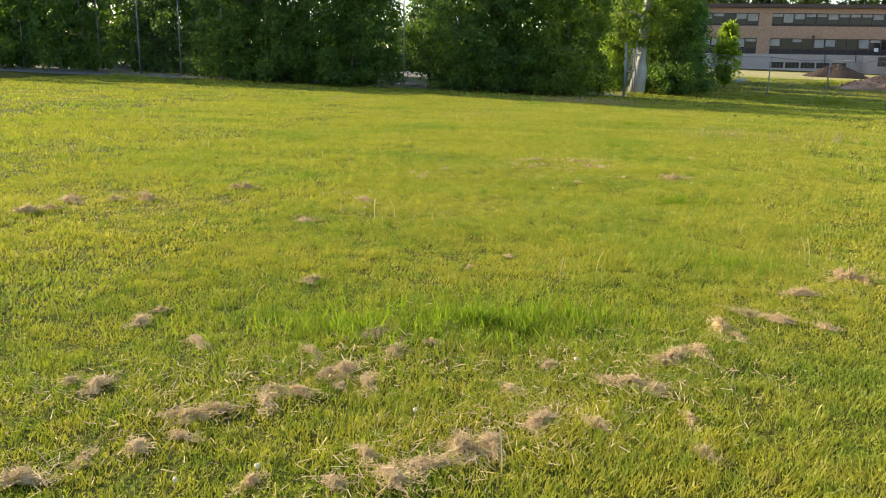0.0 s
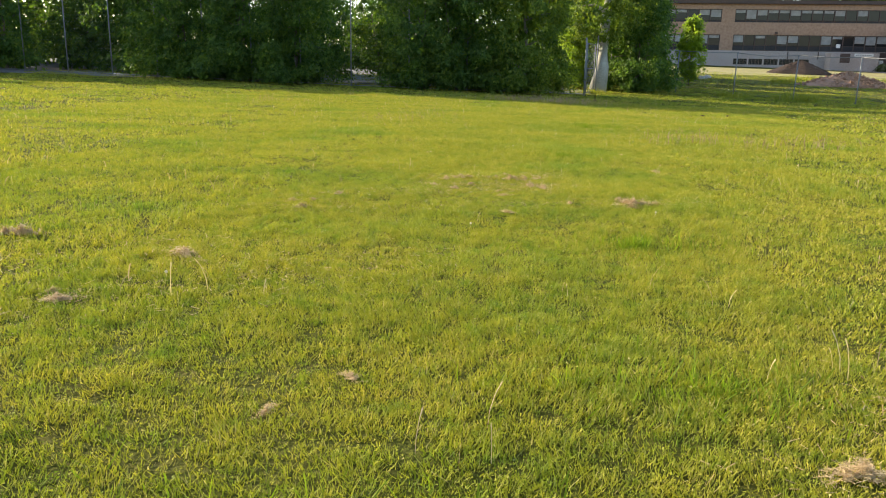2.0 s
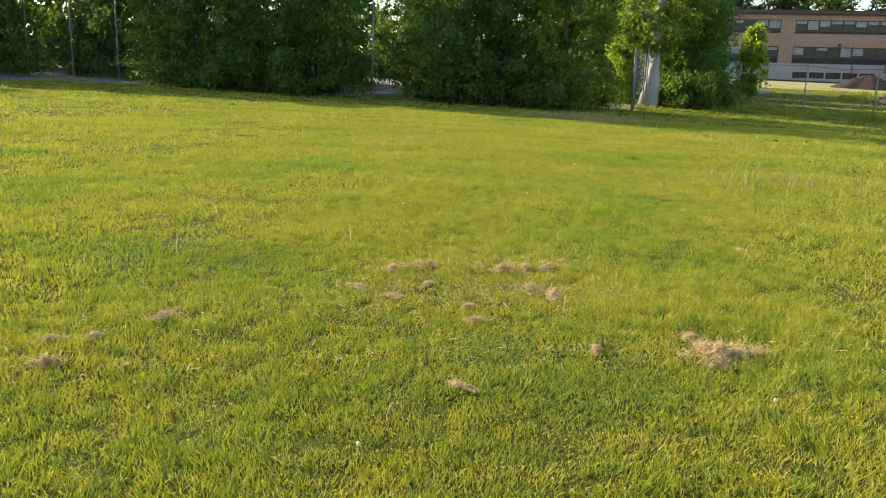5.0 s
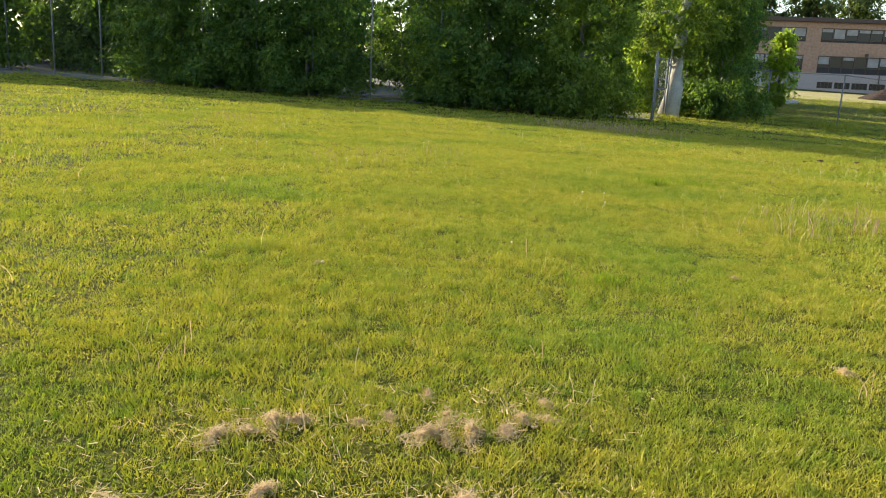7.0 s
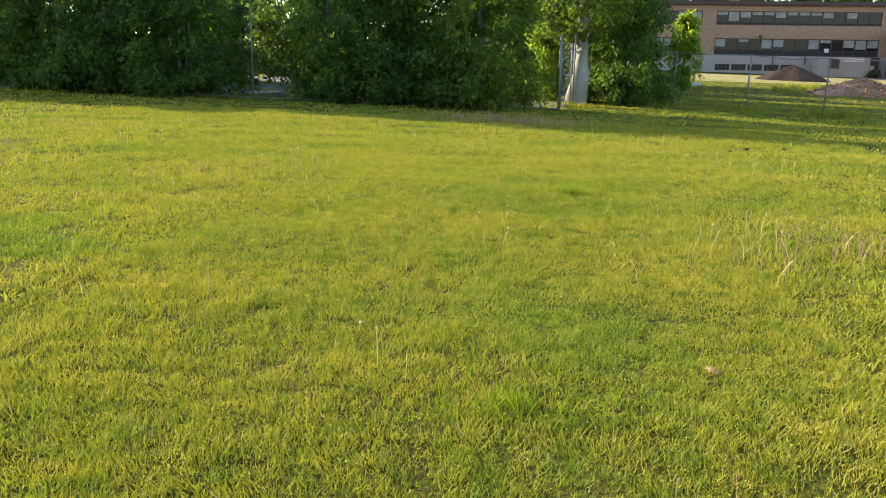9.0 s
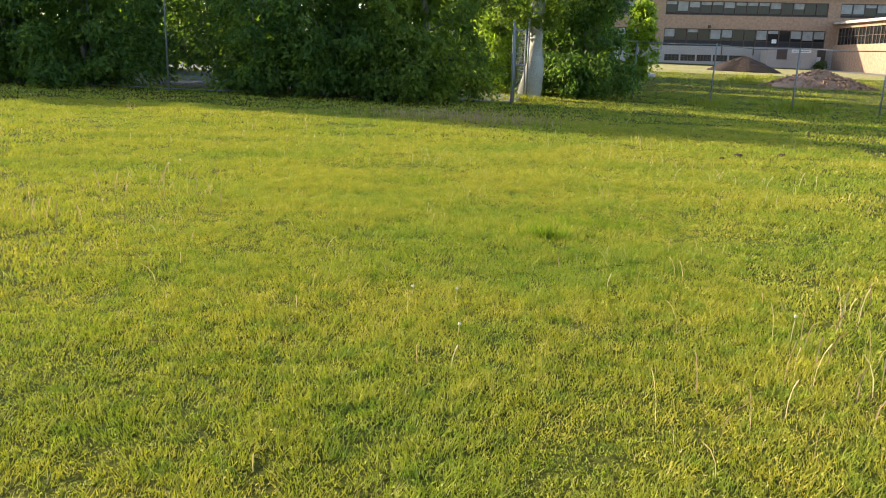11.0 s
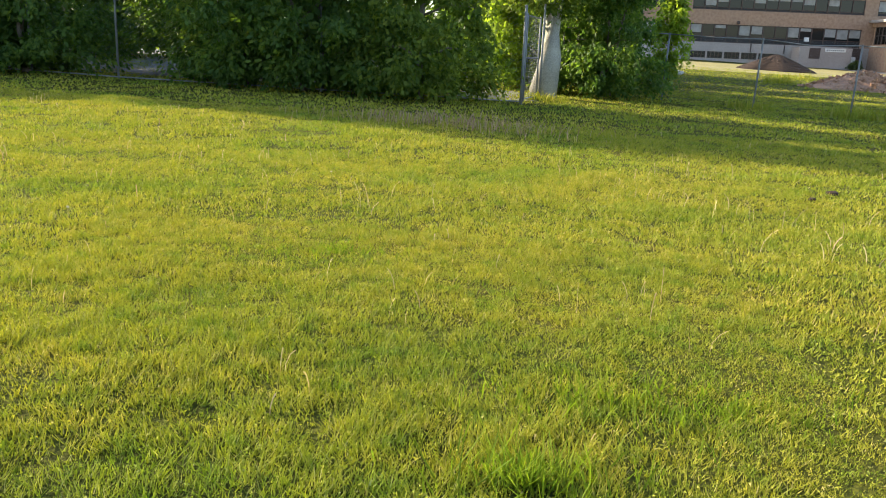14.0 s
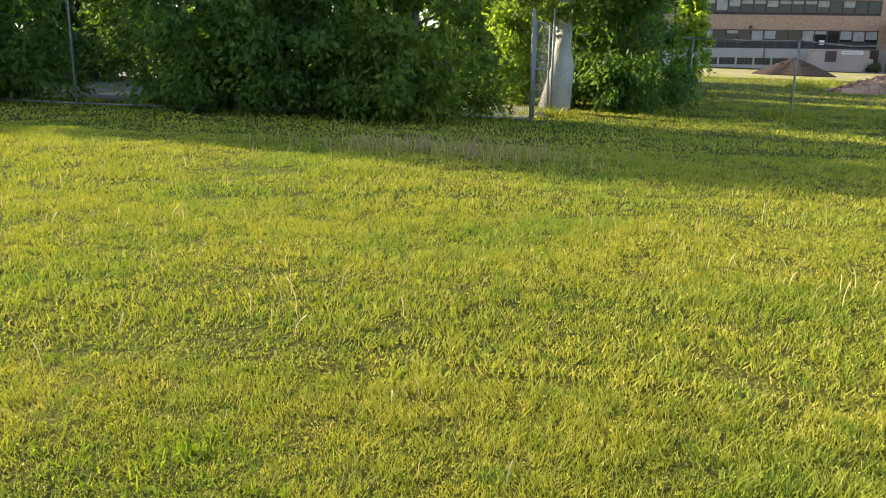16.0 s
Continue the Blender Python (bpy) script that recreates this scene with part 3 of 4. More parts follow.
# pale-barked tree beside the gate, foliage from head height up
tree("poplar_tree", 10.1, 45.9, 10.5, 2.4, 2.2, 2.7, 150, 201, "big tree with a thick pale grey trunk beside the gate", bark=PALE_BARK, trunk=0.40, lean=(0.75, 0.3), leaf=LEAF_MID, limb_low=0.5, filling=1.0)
# hedge that runs back from the gate towards the school
for i, (x, y, h, r) in enumerate([(12.65, 47.9, 6.2, 2.0), (13.0, 51.0, 8.2, 1.8), (14.1, 54.8, 8.6, 1.9), (15.2, 60.0, 4.6, 1.9), (17.6, 66.5, 9.0, 2.2), (19.6, 73.0, 8.6, 2.2)]):
    tree("maple_tree", x, y, h, r, r, 0.05, 150 if i < 3 else 100, 220 + i, "bushy maple in the hedge beside the school yard", group="hedge beside the yard", stems=2, leaf_size=0.165 if i < 3 else 0.28, per=140 if i < 3 else 60, clump=0.48 if i < 3 else 0.65, bushy=True)
tree("young_tree", 19.0, 58.0, 4.3, 0.9, 0.9, 0.4, 70, 240, "young sunlit yellow-green tree at the end of the hedge", leaf=LEAF_LIGHT, leaf_size=0.17, trunk=0.06, clump=0.33, per=70)
tree("young_tree", 9.5, 49.6, 3.0, 0.95, 0.9, 0.0, 60, 241, "sunlit yellow-green sapling behind the gate gap", leaf=LEAF_LIGHT, leaf_size=0.15, trunk=0.05)
# tall trees behind the school
for i, (x, y, h, r) in enumerate([(36, 150, 16, 5), (47, 152, 15, 4.5), (55, 150, 17, 5), (64, 154, 16.5, 5.5), (74, 150, 17.5, 5.5), (86, 156, 17, 6)]):
    tree("far_tree", x, y, h, r, r, 4.0, 150, 260 + i, "tall pale green tree behind the school roof", leaf=LEAF_FAR, leaf_size=0.6, trunk=0.3, clump=1.3, group="trees behind the school", per=40, seen=40)


# ---- fences ----
def mesh_panel(p0, p1, z0, z1, cell, wire, mat, parent, sag=0.0):
    """Chain link: zigzag wires, each a thin three-sided rod, hung between two points."""
    p0, p1 = np.array(p0, float), np.array(p1, float)
    length = float(np.linalg.norm(p1 - p0))
    u = (p1 - p0) / length
    n = max(2, int(length / cell))
    rows = max(2, int((z1 - z0) / cell * 2))
    k = np.arange(rows + 1)
    a = []
    for s in range(n):
        x = (s + 0.5 + 0.5 * np.where(k % 2 == 0, -1, 1)) * length / n
        a.append(np.stack([p0[0] + u[0] * x, p0[1] + u[1] * x, z0 + (z1 - z0) * k / rows - sag * np.sin(np.pi * x / length) * k / rows], 1))
    a = np.array(a)
    off = np.array([[-u[1] * wire, u[0] * wire, 0], [u[0] * wire, u[1] * wire, wire * 0.6], [-u[0] * wire, -u[1] * wire, -wire * 0.6]])
    v = (a[:, :, None, :] + off[None, None]).reshape(-1, 3)
    i = (np.arange(n)[:, None] * (rows + 1) + np.arange(rows)[None]).ravel()[:, None] * 3
    f = np.concatenate([i + np.array([j, (j + 1) % 3, 3 + (j + 1) % 3, 3 + j]) for j in range(3)], 0)
    return part("wire_mesh", big_mesh("wire_mesh", v, f, mat), mat, parent, "galvanised chain-link mesh")


def post(p, height, r, parent, lean=(0, 0), label=""):
    z = float(lift(*p))
    ob = tube("post", [(p[0], p[1], z - 0.1), (p[0] + lean[0] * 0.5, p[1] + lean[1] * 0.5, z + height * 0.5), (p[0] + lean[0], p[1] + lean[1], z + height)], [r, r, r], STEEL, parent, label, 10)
    cap = tube("cap", [(p[0] + lean[0], p[1] + lean[1], z + height), (p[0] + lean[0], p[1] + lean[1], z + height + 0.04)], [r * 1.25, r * 0.7], STEEL, ob, "", 10)
    return ob


# tall fence along the lawn
tall = thing("chain_link_fence", (0, 0, 0), "tall galvanised chain-link fence overgrown by the tree row", "fence")
posts = [(8.84 - 2.91 * i, fence_y(8.84 - 2.91 * i)) for i in range(5)]
posts += [(-2.8 - 2.62 * i, fence_y(-2.8 - 2.62 * i)) for i in range(1, 11)]
for i, p in enumerate(posts):
    post(p, 5.2 if i else 2.75, 0.033 if i else 0.042, tall)
for a, b in zip(posts, posts[1:]):
    for h, nm in ((0.07, "bottom_rail"), (5.15, "top_rail")):
        if not (h > 3 and a == posts[0]):
            tube(nm, [(*a, float(lift(*a)) + h), (*b, float(lift(*b)) + h)], [0.021, 0.021], STEEL, tall, "", 6)
    mesh_panel(a, b, float(lift(*a)) + 0.08, float(lift(*a)) + 5.1, 0.17 if a[0] < -14 or a[0] > 7 or -4 < a[0] < 1 else 0.28, 0.0022, STEEL, tall)

# gate leaf that stands open, and its post
gate = thing("gate", (8.93, 43.15, 0), "galvanised chain-link gate leaf standing open beside the pale trunk", "gate")
g0, g1 = (0.0, 0.0), (0.80, 1.9)
gz0 = float(lift(9, 43.5))
for q in (g0, g1):
    tube("stile", [(*q, gz0 + 0.05), (*q, gz0 + 2.55)], [0.028, 0.028], STEEL, gate, "", 8)
for h in (0.12, 1.3, 2.5):
    tube("rail", [(*g0, gz0 + h), (*g1, gz0 + h)], [0.02, 0.02], STEEL, gate, "", 8)
mesh_panel(g0, g1, gz0 + 0.12, gz0 + 2.5, 0.05, 0.0022, STEEL, gate)
gp = thing("gate_post", (9.86, 45.2, 0), "slim pale galvanised gate post in front of the trunk", "post")
post_zero = float(lift(9.86, 45.2))
tube("pole", [(0, 0, post_zero - 0.1), (0.02, 0, post_zero + 2.9)], [0.035, 0.035], STEEL, gp, "", 10)

# lower fence across the school yard
yard = thing("chain_link_fence", (0, 0, 0), "galvanised chain-link fence with a sagging top rail across the yard", "fence")
yposts = [(11.6, 49.6), (14.9, 47.7), (17.5, 46.0), (20.1, 44.5), (22.4, 42.6), (24.9, 40.6), (27.3, 38.6), (29.7, 36.6)]
for p in yposts:
    post(p, 2.3, 0.032, yard, lean=(0.06, 0.0))
for i, (a, b) in enumerate(zip(yposts, yposts[1:])):
    za, zb = float(lift(*a)) + 2.3, float(lift(*b)) + 2.3
    m = ((a[0] + b[0]) / 2 + 0.06, (a[1] + b[1]) / 2, (za + zb) / 2 - (0.10 if i == 2 else 0.03))
    tube("top_rail", [(a[0] + 0.06, a[1], za), m, (b[0] + 0.06, b[1], zb)], [0.021, 0.021, 0.021], STEEL, yard, "", 6)
    mesh_panel(a, b, za - 2.25, za - 0.03, 0.085, 0.0016, STEEL, yard)


# ---- school ----
school = thing("school_building", Matrix.Translation((44.5, 118.0, 1.4)) @ pose(0, 0, 0, 0, 0, -8.0), "two-storey tan brick school with long window bands over a pale basement", "building")
S0, S1, D = -22.0, 46.0, 14.0         # along the front, and its depth


def wall_part(name, lo, hi, mat, parent=None, label="", bevel=0.0):
    return part(name, box_mesh(lo, hi, bevel), mat, parent or school, label)


# heights above the yard: basement, sill, window bands, roof
wall_part("wall", (S0, 0.25, -0.6), (S1, D, 8.75), BRICK, label="tan brick core behind the window bands")
wall_part("wall", (S0, 0.0, -0.6), (S1, 0.25, 0.35), CONCRETE, label="pale grey basement wall")
wall_part("wall", (S0, 0.0, 1.15), (S1, 0.25, 2.25), CONCRETE, label="pale grey basement wall")
wall_part("wall", (S0, 0.0, 4.42), (S1, 0.25, 6.1), BRICK)
wall_part("wall", (S0, 0.0, 7.85), (S1, 0.25, 8.55), BRICK)
roof = wall_part("roof", (S0 - 0.3, -0.45, 8.75), (S1 + 0.3, D + 0.3, 9.0), GRAVEL_ROOF)
part("fascia", box_mesh((S0 - 0.34, -0.5, 8.56), (S1 + 0.34, -0.40, 9.06), 0.02), DARK_METAL, roof, "dark brown roof edge")
# brick piers between the window bands
for a, b in ((-1.75, 0.05), (-11.0, -9.6), (20.8, 22.4), (-22.0, -20.5), (44.0, 46.0)):
    for z0, z1 in ((2.25, 4.42), (6.1, 7.85)):
        wall_part("pier", (a, 0.0, z0), (b, 0.25, z1), BRICK)


def window_band(a, b, z0, z1, n, spandrel, rng):
    """A band of windows: dark frame, panes, some with a blind, and panels below."""
    w = (b - a) / n
    for i in range(n):
        x0, x1 = a + i * w, a + (i + 1) * w
        win = thing("window", (0, 0, 0), "", "")
        for key in ("label", "category"):
            if key in win:
                del win[key]
        win.parent = school
        bm = bmesh.new()
        for lo, hi in (((x0, 0.04, z0), (x0 + 0.06, 0.2, z1)), ((x1 - 0.06, 0.04, z0), (x1, 0.2, z1)),
                       ((x0 + 0.06, 0.04, z1 - 0.09), (x1 - 0.06, 0.2, z1)), ((x0 + 0.06, 0.04, z0), (x1 - 0.06, 0.2, z0 + 0.07))):
            box(bm, lo, hi)
        if spandrel:
            box(bm, (x0 + 0.06, 0.04, z0 + spandrel), (x1 - 0.06, 0.2, z0 + spandrel + 0.06))
        part("frame", bm, DARK_METAL, win, "dark brown window frame")
        part("pane", box_mesh((x0 + 0.06, 0.13, z0 + spandrel + 0.06), (x1 - 0.06, 0.145, z1 - 0.09)), GLASS, win)
        if spandrel:
            part("panel", box_mesh((x0 + 0.06, 0.1, z0 + 0.07), (x1 - 0.06, 0.16, z0 + spandrel)), PANEL, win, "grey-blue panel under the pane")
        drop = rng.choice([0.0, 0.3, 0.55, 0.75, 0.9])
        if drop:
            zz = z1 - 0.09 - drop * (z1 - z0 - spandrel - 0.2)
            part("blind", box_mesh((x0 + 0.1, 0.115, zz), (x1 - 0.1, 0.125, z1 - 0.1)), BLIND, win, "pale roller blind partly drawn")


rng = np.random.RandomState(5)
window_band(0.05, 20.8, 2.25, 4.42, 14, 0.7, rng)
window_band(0.05, 20.8, 6.1, 7.85, 14, 0.25, rng)
window_band(22.4, 44.0, 6.1, 7.85, 14, 0.25, rng)
for z0, z1, sp in ((2.25, 4.42, 0.7), (6.1, 7.85, 0.25)):
    window_band(-9.6, -1.75, z0, z1, 5, sp, rng)
    window_band(-20.5, -11.0, z0, z1, 6, sp, rng)
for i in range(5):       # basement windows
    x0 = 0.35 + i * 2.1
    b = wall_part("basement_window", (x0, 0.08, 0.36), (x0 + 1.85, 0.14, 1.14), GLASS)
    bm = bmesh.new()
    for k in range(5):
        box(bm, (x0 + k * 0.4625 - 0.03, 0.02, 0.36), (x0 + k * 0.4625 + 0.03, 0.10, 1.14))
    part("bars", bm, DARK_METAL, b, "dark upright bars")
    wall_part("pillar", (x0 + 1.87, 0.0, 0.352), (x0 + 2.08, 0.2, 1.148), CONCRETE)
wall_part("wall", (S0, 0.004, 0.352), (0.33, 0.248, 1.148), CONCRETE)
wall_part("wall", (10.75, 0.004, 0.352), (S1, 0.248, 1.148), CONCRETE)
wall_part("wall", (22.4, 0.004, 2.252), (44.0, 0.248, 4.418), BRICK)
# entrance block with a sign
wall_part("entrance_block", (12.7, -2.4, -0.5), (19.0, -0.003, 2.1), CONCRETE, label="pale pinkish entrance block", bevel=0.02)
# shaded opening drawn as a flat dark slab, not cut into the block
wall_part("doorway_shade", (13.9, -2.45, 0.75), (15.2, -2.37, 2.0), DARK_METAL, label="dark slab drawn for the shaded opening")
sign = wall_part("sign", (15.75, -2.47, 1.62), (18.2, -2.405, 2.0), WHITE, label="long white sign with unreadable grey lettering")
for k in range(9):
    wall_part("lettering", (15.95 + k * 0.23, -2.476, 1.75), (16.09 + k * 0.23, -2.468, 1.87), GREY_PRINT, sign)
# dark block put where the porch lies in shade; no recess behind it
wall_part("porch", (19.05, -0.5, -0.5), (20.9, -0.004, 2.2), DARK_METAL, label="dark block drawn for the shaded porch")
wall_part("downpipe", (7.6, -0.09, 1.2), (7.72, -0.004, 2.2), DARK_METAL)
wall_part("downpipe", (11.7, -0.09, 1.2), (11.82, -0.004, 2.2), DARK_METAL)
wall_part("air_conditioner", (14.0, -0.3, 2.75), (14.5, 0.03, 3.25), WHITE, label="pale window air conditioner", bevel=0.02)
wall_part("meter_box", (19.7, -0.85, 0.3), (20.2, -0.51, 1.15), WHITE, label="white box in the porch", bevel=0.03)
lamp = wall_part("wall_lamp", (5.6, -0.3, 4.5), (5.95, -0.004, 4.85), DARK_METAL, label="dark floodlight on the brick band", bevel=0.04)

# side wing that comes forward, lit by the sun
wing = thing("school_wing", Matrix.Translation((44.5, 118.0, 1.4)) @ pose(0, 0, 0, 0, 0, -8.0), "low sunlit tan brick wing with a window band", "building")
W0 = 22.02
wall_part("wall", (W0, -24, -0.8), (W0 + 9, -0.01, 2.7), BRICK, wing)
wall_part("wall", (W0, -24, 4.75), (W0 + 9, -0.01, 5.3), BRICK, wing)
wall_part("wall", (W0 + 0.3, -24, 2.7), (W0 + 9, -0.01, 4.75), BRICK, wing)
wr = wall_part("roof", (W0 - 0.5, -24.4, 5.3), (W0 + 9.4, -0.01, 5.5), GRAVEL_ROOF, wing)
part("fascia", box_mesh((W0 - 0.56, -24.45, 5.22), (W0 - 0.45, -0.6, 5.56), 0.02), CONCRETE, wr, "grey roof edge")
for i in range(13):
    y0 = -23.6 + i * 1.75
    bm = bmesh.new()
    for lo, hi in (((W0 + 0.05, y0, 2.71), (W0 + 0.25, y0 + 0.08, 4.74)), ((W0 + 0.05, y0 + 1.67, 2.71), (W0 + 0.25, y0 + 1.75, 4.74)),
                   ((W0 + 0.05, y0 + 0.84, 2.71), (W0 + 0.25, y0 + 0.90, 4.74)), ((W0 + 0.05, y0 + 0.08, 3.7), (W0 + 0.25, y0 + 1.67, 3.76))):
        box(bm, lo, hi)
    f = part("window_frame", bm, DARK_METAL, wing, "dark brown window frame")
    part("pane", box_mesh((W0 + 0.14, y0 + 0.08, 2.72), (W0 + 0.155, y0 + 1.67, 4.73)), GLASS, f)


# ---- spoil heaps ----
def heap(name, x, y, rx, ry, h, seed, mat, label, rough=0.1):
    rng = np.random.RandomState(seed)
    vs, fs = [], []
    rings, seg = 14, 40
    ph = rng.uniform(0, 6.28, 6)
    for i in range(rings + 1):
        f = i / rings
        for k in range(seg):
            a = 2 * math.pi * k / seg
            edge = 1 + 0.10 * math.sin(2 * a + ph[0]) + 0.07 * math.sin(3 * a + ph[1]) + 0.04 * math.sin(7 * a + ph[2])
            px, py = x + math.cos(a) * rx * f * edge, y + math.sin(a) * ry * f * edge
            top = (1 - f ** 1.15) if f < 1 else -0.08
            pz = float(lift(px, py)) + h * top + rough * rng.normal(0, 0.4) * (f < 0.97) * math.sin(math.pi * min(1, f + 0.12))
            vs.append((px, py, pz))
        if i:
            for k in range(seg):
                a, b = (i - 1) * seg + k, (i - 1) * seg + (k + 1) % seg
                fs.append((a, b, b + seg, a + seg))
    fs.append(tuple(range(seg))[::-1])
    me = mesh_of("mound", vs, fs, mat)
    t = thing(name, (0, 0, 0), label, name.split("_")[-1])
    part("mound", me, mat, t)
    return t


heap("dirt_heap", 42.5, 92.0, 3.5, 2.8, 1.5, 3, DIRT, "dark brown heap of topsoil in the school yard", 0.07)
rub = heap("rubble_heap", 33.2, 64.0, 3.6, 2.0, 1.05, 4, RUBBLE, "heap of broken brown bricks and stones behind the fence", 0.1)
rng = np.random.RandomState(9)
bm = bmesh.new()
for _ in range(520):
    a, f = rng.uniform(0, 6.28), rng.uniform(0, 1.08) ** 0.6
    px, py = 33.2 + math.cos(a) * 3.7 * f, 64.0 + math.sin(a) * 2.1 * f
    s = rng.uniform(0.07, 0.22)
    pz = float(lift(px, py)) + 1.05 * max(0, 1 - f ** 1.15) + s * 0.15
    m = Matrix.LocRotScale((px, py, pz), Euler(rng.uniform(0, 6.28, 3)), Vector((s, s * rng.uniform(0.5, 0.9), s * rng.uniform(0.3, 0.7))))
    got = bmesh.ops.create_cube(bm, size=1, matrix=m)
    for v in got["verts"]:
        v.co += Vector(rng.normal(0, 0.14 * s, 3))
tagged(part("broken_bricks", bm, RUBBLE, rub, "jumbled broken bricks"), kind="stuff")


# ---- hay left by the mower ----
def hay_mesh(seed, strands=290):
    """A ragged mat of dry cut stems, about half a metre across, broken by holes and loose ends."""
    rng = np.random.RandomState(seed)
    ph = rng.uniform(0, 6.28, 6)
    long, wide = rng.uniform(0.24, 0.34), rng.uniform(0.10, 0.15)

    def edge(a):
        return 0.66 + 0.22 * math.sin(2 * a + ph[0]) + 0.22 * math.sin(3 * a + ph[1]) + 0.18 * math.sin(5 * a + ph[2]) + 0.14 * math.sin(9 * a + ph[3])

    def dome(x, y):
        a, r = math.atan2(y / wide, x / long), math.hypot(y / wide, x / long)
        q = r / max(0.3, edge(a))
        return 0.058 * max(0.0, 1 - q ** 1.5) * max(0.1, 0.8 + 0.6 * math.sin(31 * x + ph[3]) * math.sin(43 * y + ph[1]) + 0.45 * math.sin(67 * x + 38 * y + ph[0]))

    vs, fs = [], []
    rings, seg = 5, 24                 # the matted heart
    for i in range(rings + 1):
        for k in range(seg):
            a = 2 * math.pi * k / seg
            q = 0.62 * i / rings * edge(a) * rng.uniform(0.85, 1.15)
            x, y = q * long * math.cos(a), q * wide * math.sin(a)
            vs.append((x, y, dome(x, y) * 0.7 + rng.normal(0, 0.006) if i < rings else -0.02))
        if i:
            for k in range(seg):
                a, b = (i - 1) * seg + k, (i - 1) * seg + (k + 1) % seg
                fs.append((a, b, b + seg, a + seg))
    for _ in range(strands):
        a, q = rng.uniform(0, 6.28), rng.uniform(0, 1.5) ** 0.75
        x, y = q * edge(a) * long * math.cos(a), q * edge(a) * wide * math.sin(a)
        z = dome(x, y) + rng.uniform(-0.004, 0.022)
        d, curl = rng.normal(0, 1.0), rng.normal(0, 1.1)
        ln, w = rng.uniform(0.04, 0.15), rng.uniform(0.0010, 0.0030)
        tilt = rng.normal(0, 0.35)
        i = len(vs)
        for k in range(3):
            f = k / 2 - 0.5
            dd = d + curl * f
            px, py, pz = x + math.cos(dd) * ln * f, y + math.sin(dd) * ln * f, max(0.003, z + tilt * ln * f - abs(f) * 0.012)
            vs += [(px - math.sin(dd) * w, py + math.cos(dd) * w, pz), (px + math.sin(dd) * w, py - math.cos(dd) * w, pz + 0.001)]
        for k in range(2):
            fs.append((i + 2 * k, i + 2 * k + 1, i + 2 * k + 3, i + 2 * k + 2))
    return mesh_of("hay", vs, fs, STRAW)


def cut_straw(lines, spread, count, seed):
    """Loose cut stems strewn along the mower's lanes, caught in the top of the sward."""
    rng = np.random.RandomState(seed)
    ends = np.array(lines, float)[rng.randint(0, len(lines), count)]
    f = rng.uniform(-0.15, 1.15, count)[:, None]
    p = ends[:, :2] * (1 - f) + ends[:, 2:] * f + rng.normal(0, spread, (count, 2))
    z = lift(p[:, 0], p[:, 1]) + sward(p[:, 0], p[:, 1], 0.085) * rng.uniform(0.5, 1.05, count)
    a, ln, w = rng.uniform(0, 6.28, count), rng.uniform(0.010, 0.034, count), rng.uniform(0.0008, 0.0020, count)
    c = np.stack([p[:, 0], p[:, 1], z], 1)
    u = np.stack([np.cos(a) * ln, np.sin(a) * ln, rng.normal(0, 0.25, count) * ln], 1)
    n = np.stack([-np.sin(a) * w, np.cos(a) * w, 0.3 * w], 1)
    v = np.stack([c - u - n, c - u + n, c + u + n, c + u - n], 1).reshape(-1, 3)
    ob = new("cut_straw", big_mesh("cut_straw", v, np.arange(count * 4).reshape(-1, 4), STRAW))
    return tagged(ob, "loose dry cut grass stems strewn over the lawn", "cut grass", kind="stuff")


cut_straw([(-0.4, 2.5, 2.9, 5.7), (-1.6, 2.4, -0.1, 4.3), (-1.7, 3.2, 0.5, 3.9), (-0.2, 2.7, 1.3, 3.7)], 0.20, 3600, 51)
cut_straw([(-3.9, 7.1, -0.9, 8.6), (-1.6, 6.8, 0.6, 8.4)], 0.30, 1500, 52)
cut_straw([(-0.6, 10.4, 3.4, 11.2), (0.9, 12.0, 2.3, 12.3), (1.0, 12.6, 2.5, 13.2), (-0.2, 11.1, 2.3, 12.2)], 0.16, 2200, 53)
HAY = [hay_mesh(40 + i) for i in range(6)]
hay_rng = np.random.RandomState(77)


def hay(x, y, size, label):
    ob = new("hay_clump", HAY[hay_rng.randint(6)])
    ob.matrix_basis = Matrix.LocRotScale((x, y, float(lift(x, y)) + 0.019), Euler((0, 0, hay_rng.uniform(0, 6.28))), Vector((size * 0.9, size * 0.9, size * hay_rng.uniform(0.6, 1.05))))
    return tagged(ob, label, "hay", "clumps of cut hay on the lawn")


# the first windrow
for x, y, s in ((-0.20, 2.59, 0.59), (-0.31, 2.75, 0.36), (-0.08, 2.68, 0.59), (-0.40, 2.54, 0.36), (0.04, 2.82, 0.59), (0.17, 2.84, 0.36), (0.15, 2.88, 0.52), (0.09, 2.82, 0.31), (0.38, 3.10, 0.67), (0.35, 3.04, 0.40), (0.62, 3.09, 0.44), (0.50, 3.82, 0.44), (0.28, 3.48, 0.44), (0.87, 3.60, 0.59), (0.78, 3.62, 0.36), (0.97, 3.54, 0.52), (0.73, 3.64, 0.31), (1.15, 3.93, 0.67), (1.10, 3.90, 0.40), (1.32, 4.02, 0.59), (1.24, 4.05, 0.36), (1.56, 4.43, 0.67), (1.61, 4.28, 0.40), (1.79, 4.78, 0.52), (1.85, 4.77, 0.31), (1.98, 4.63, 0.52), (1.94, 4.69, 0.31), (2.36, 5.22, 0.59), (2.41, 5.27, 0.36), (2.91, 5.65, 0.81), (2.90, 5.82, 0.49), (1.00, 2.88, 0.44), (1.04, 3.21, 0.37), (2.21, 4.51, 0.44),):
    hay(x, y, s, "straw-coloured clump of dry cut hay on the lawn")
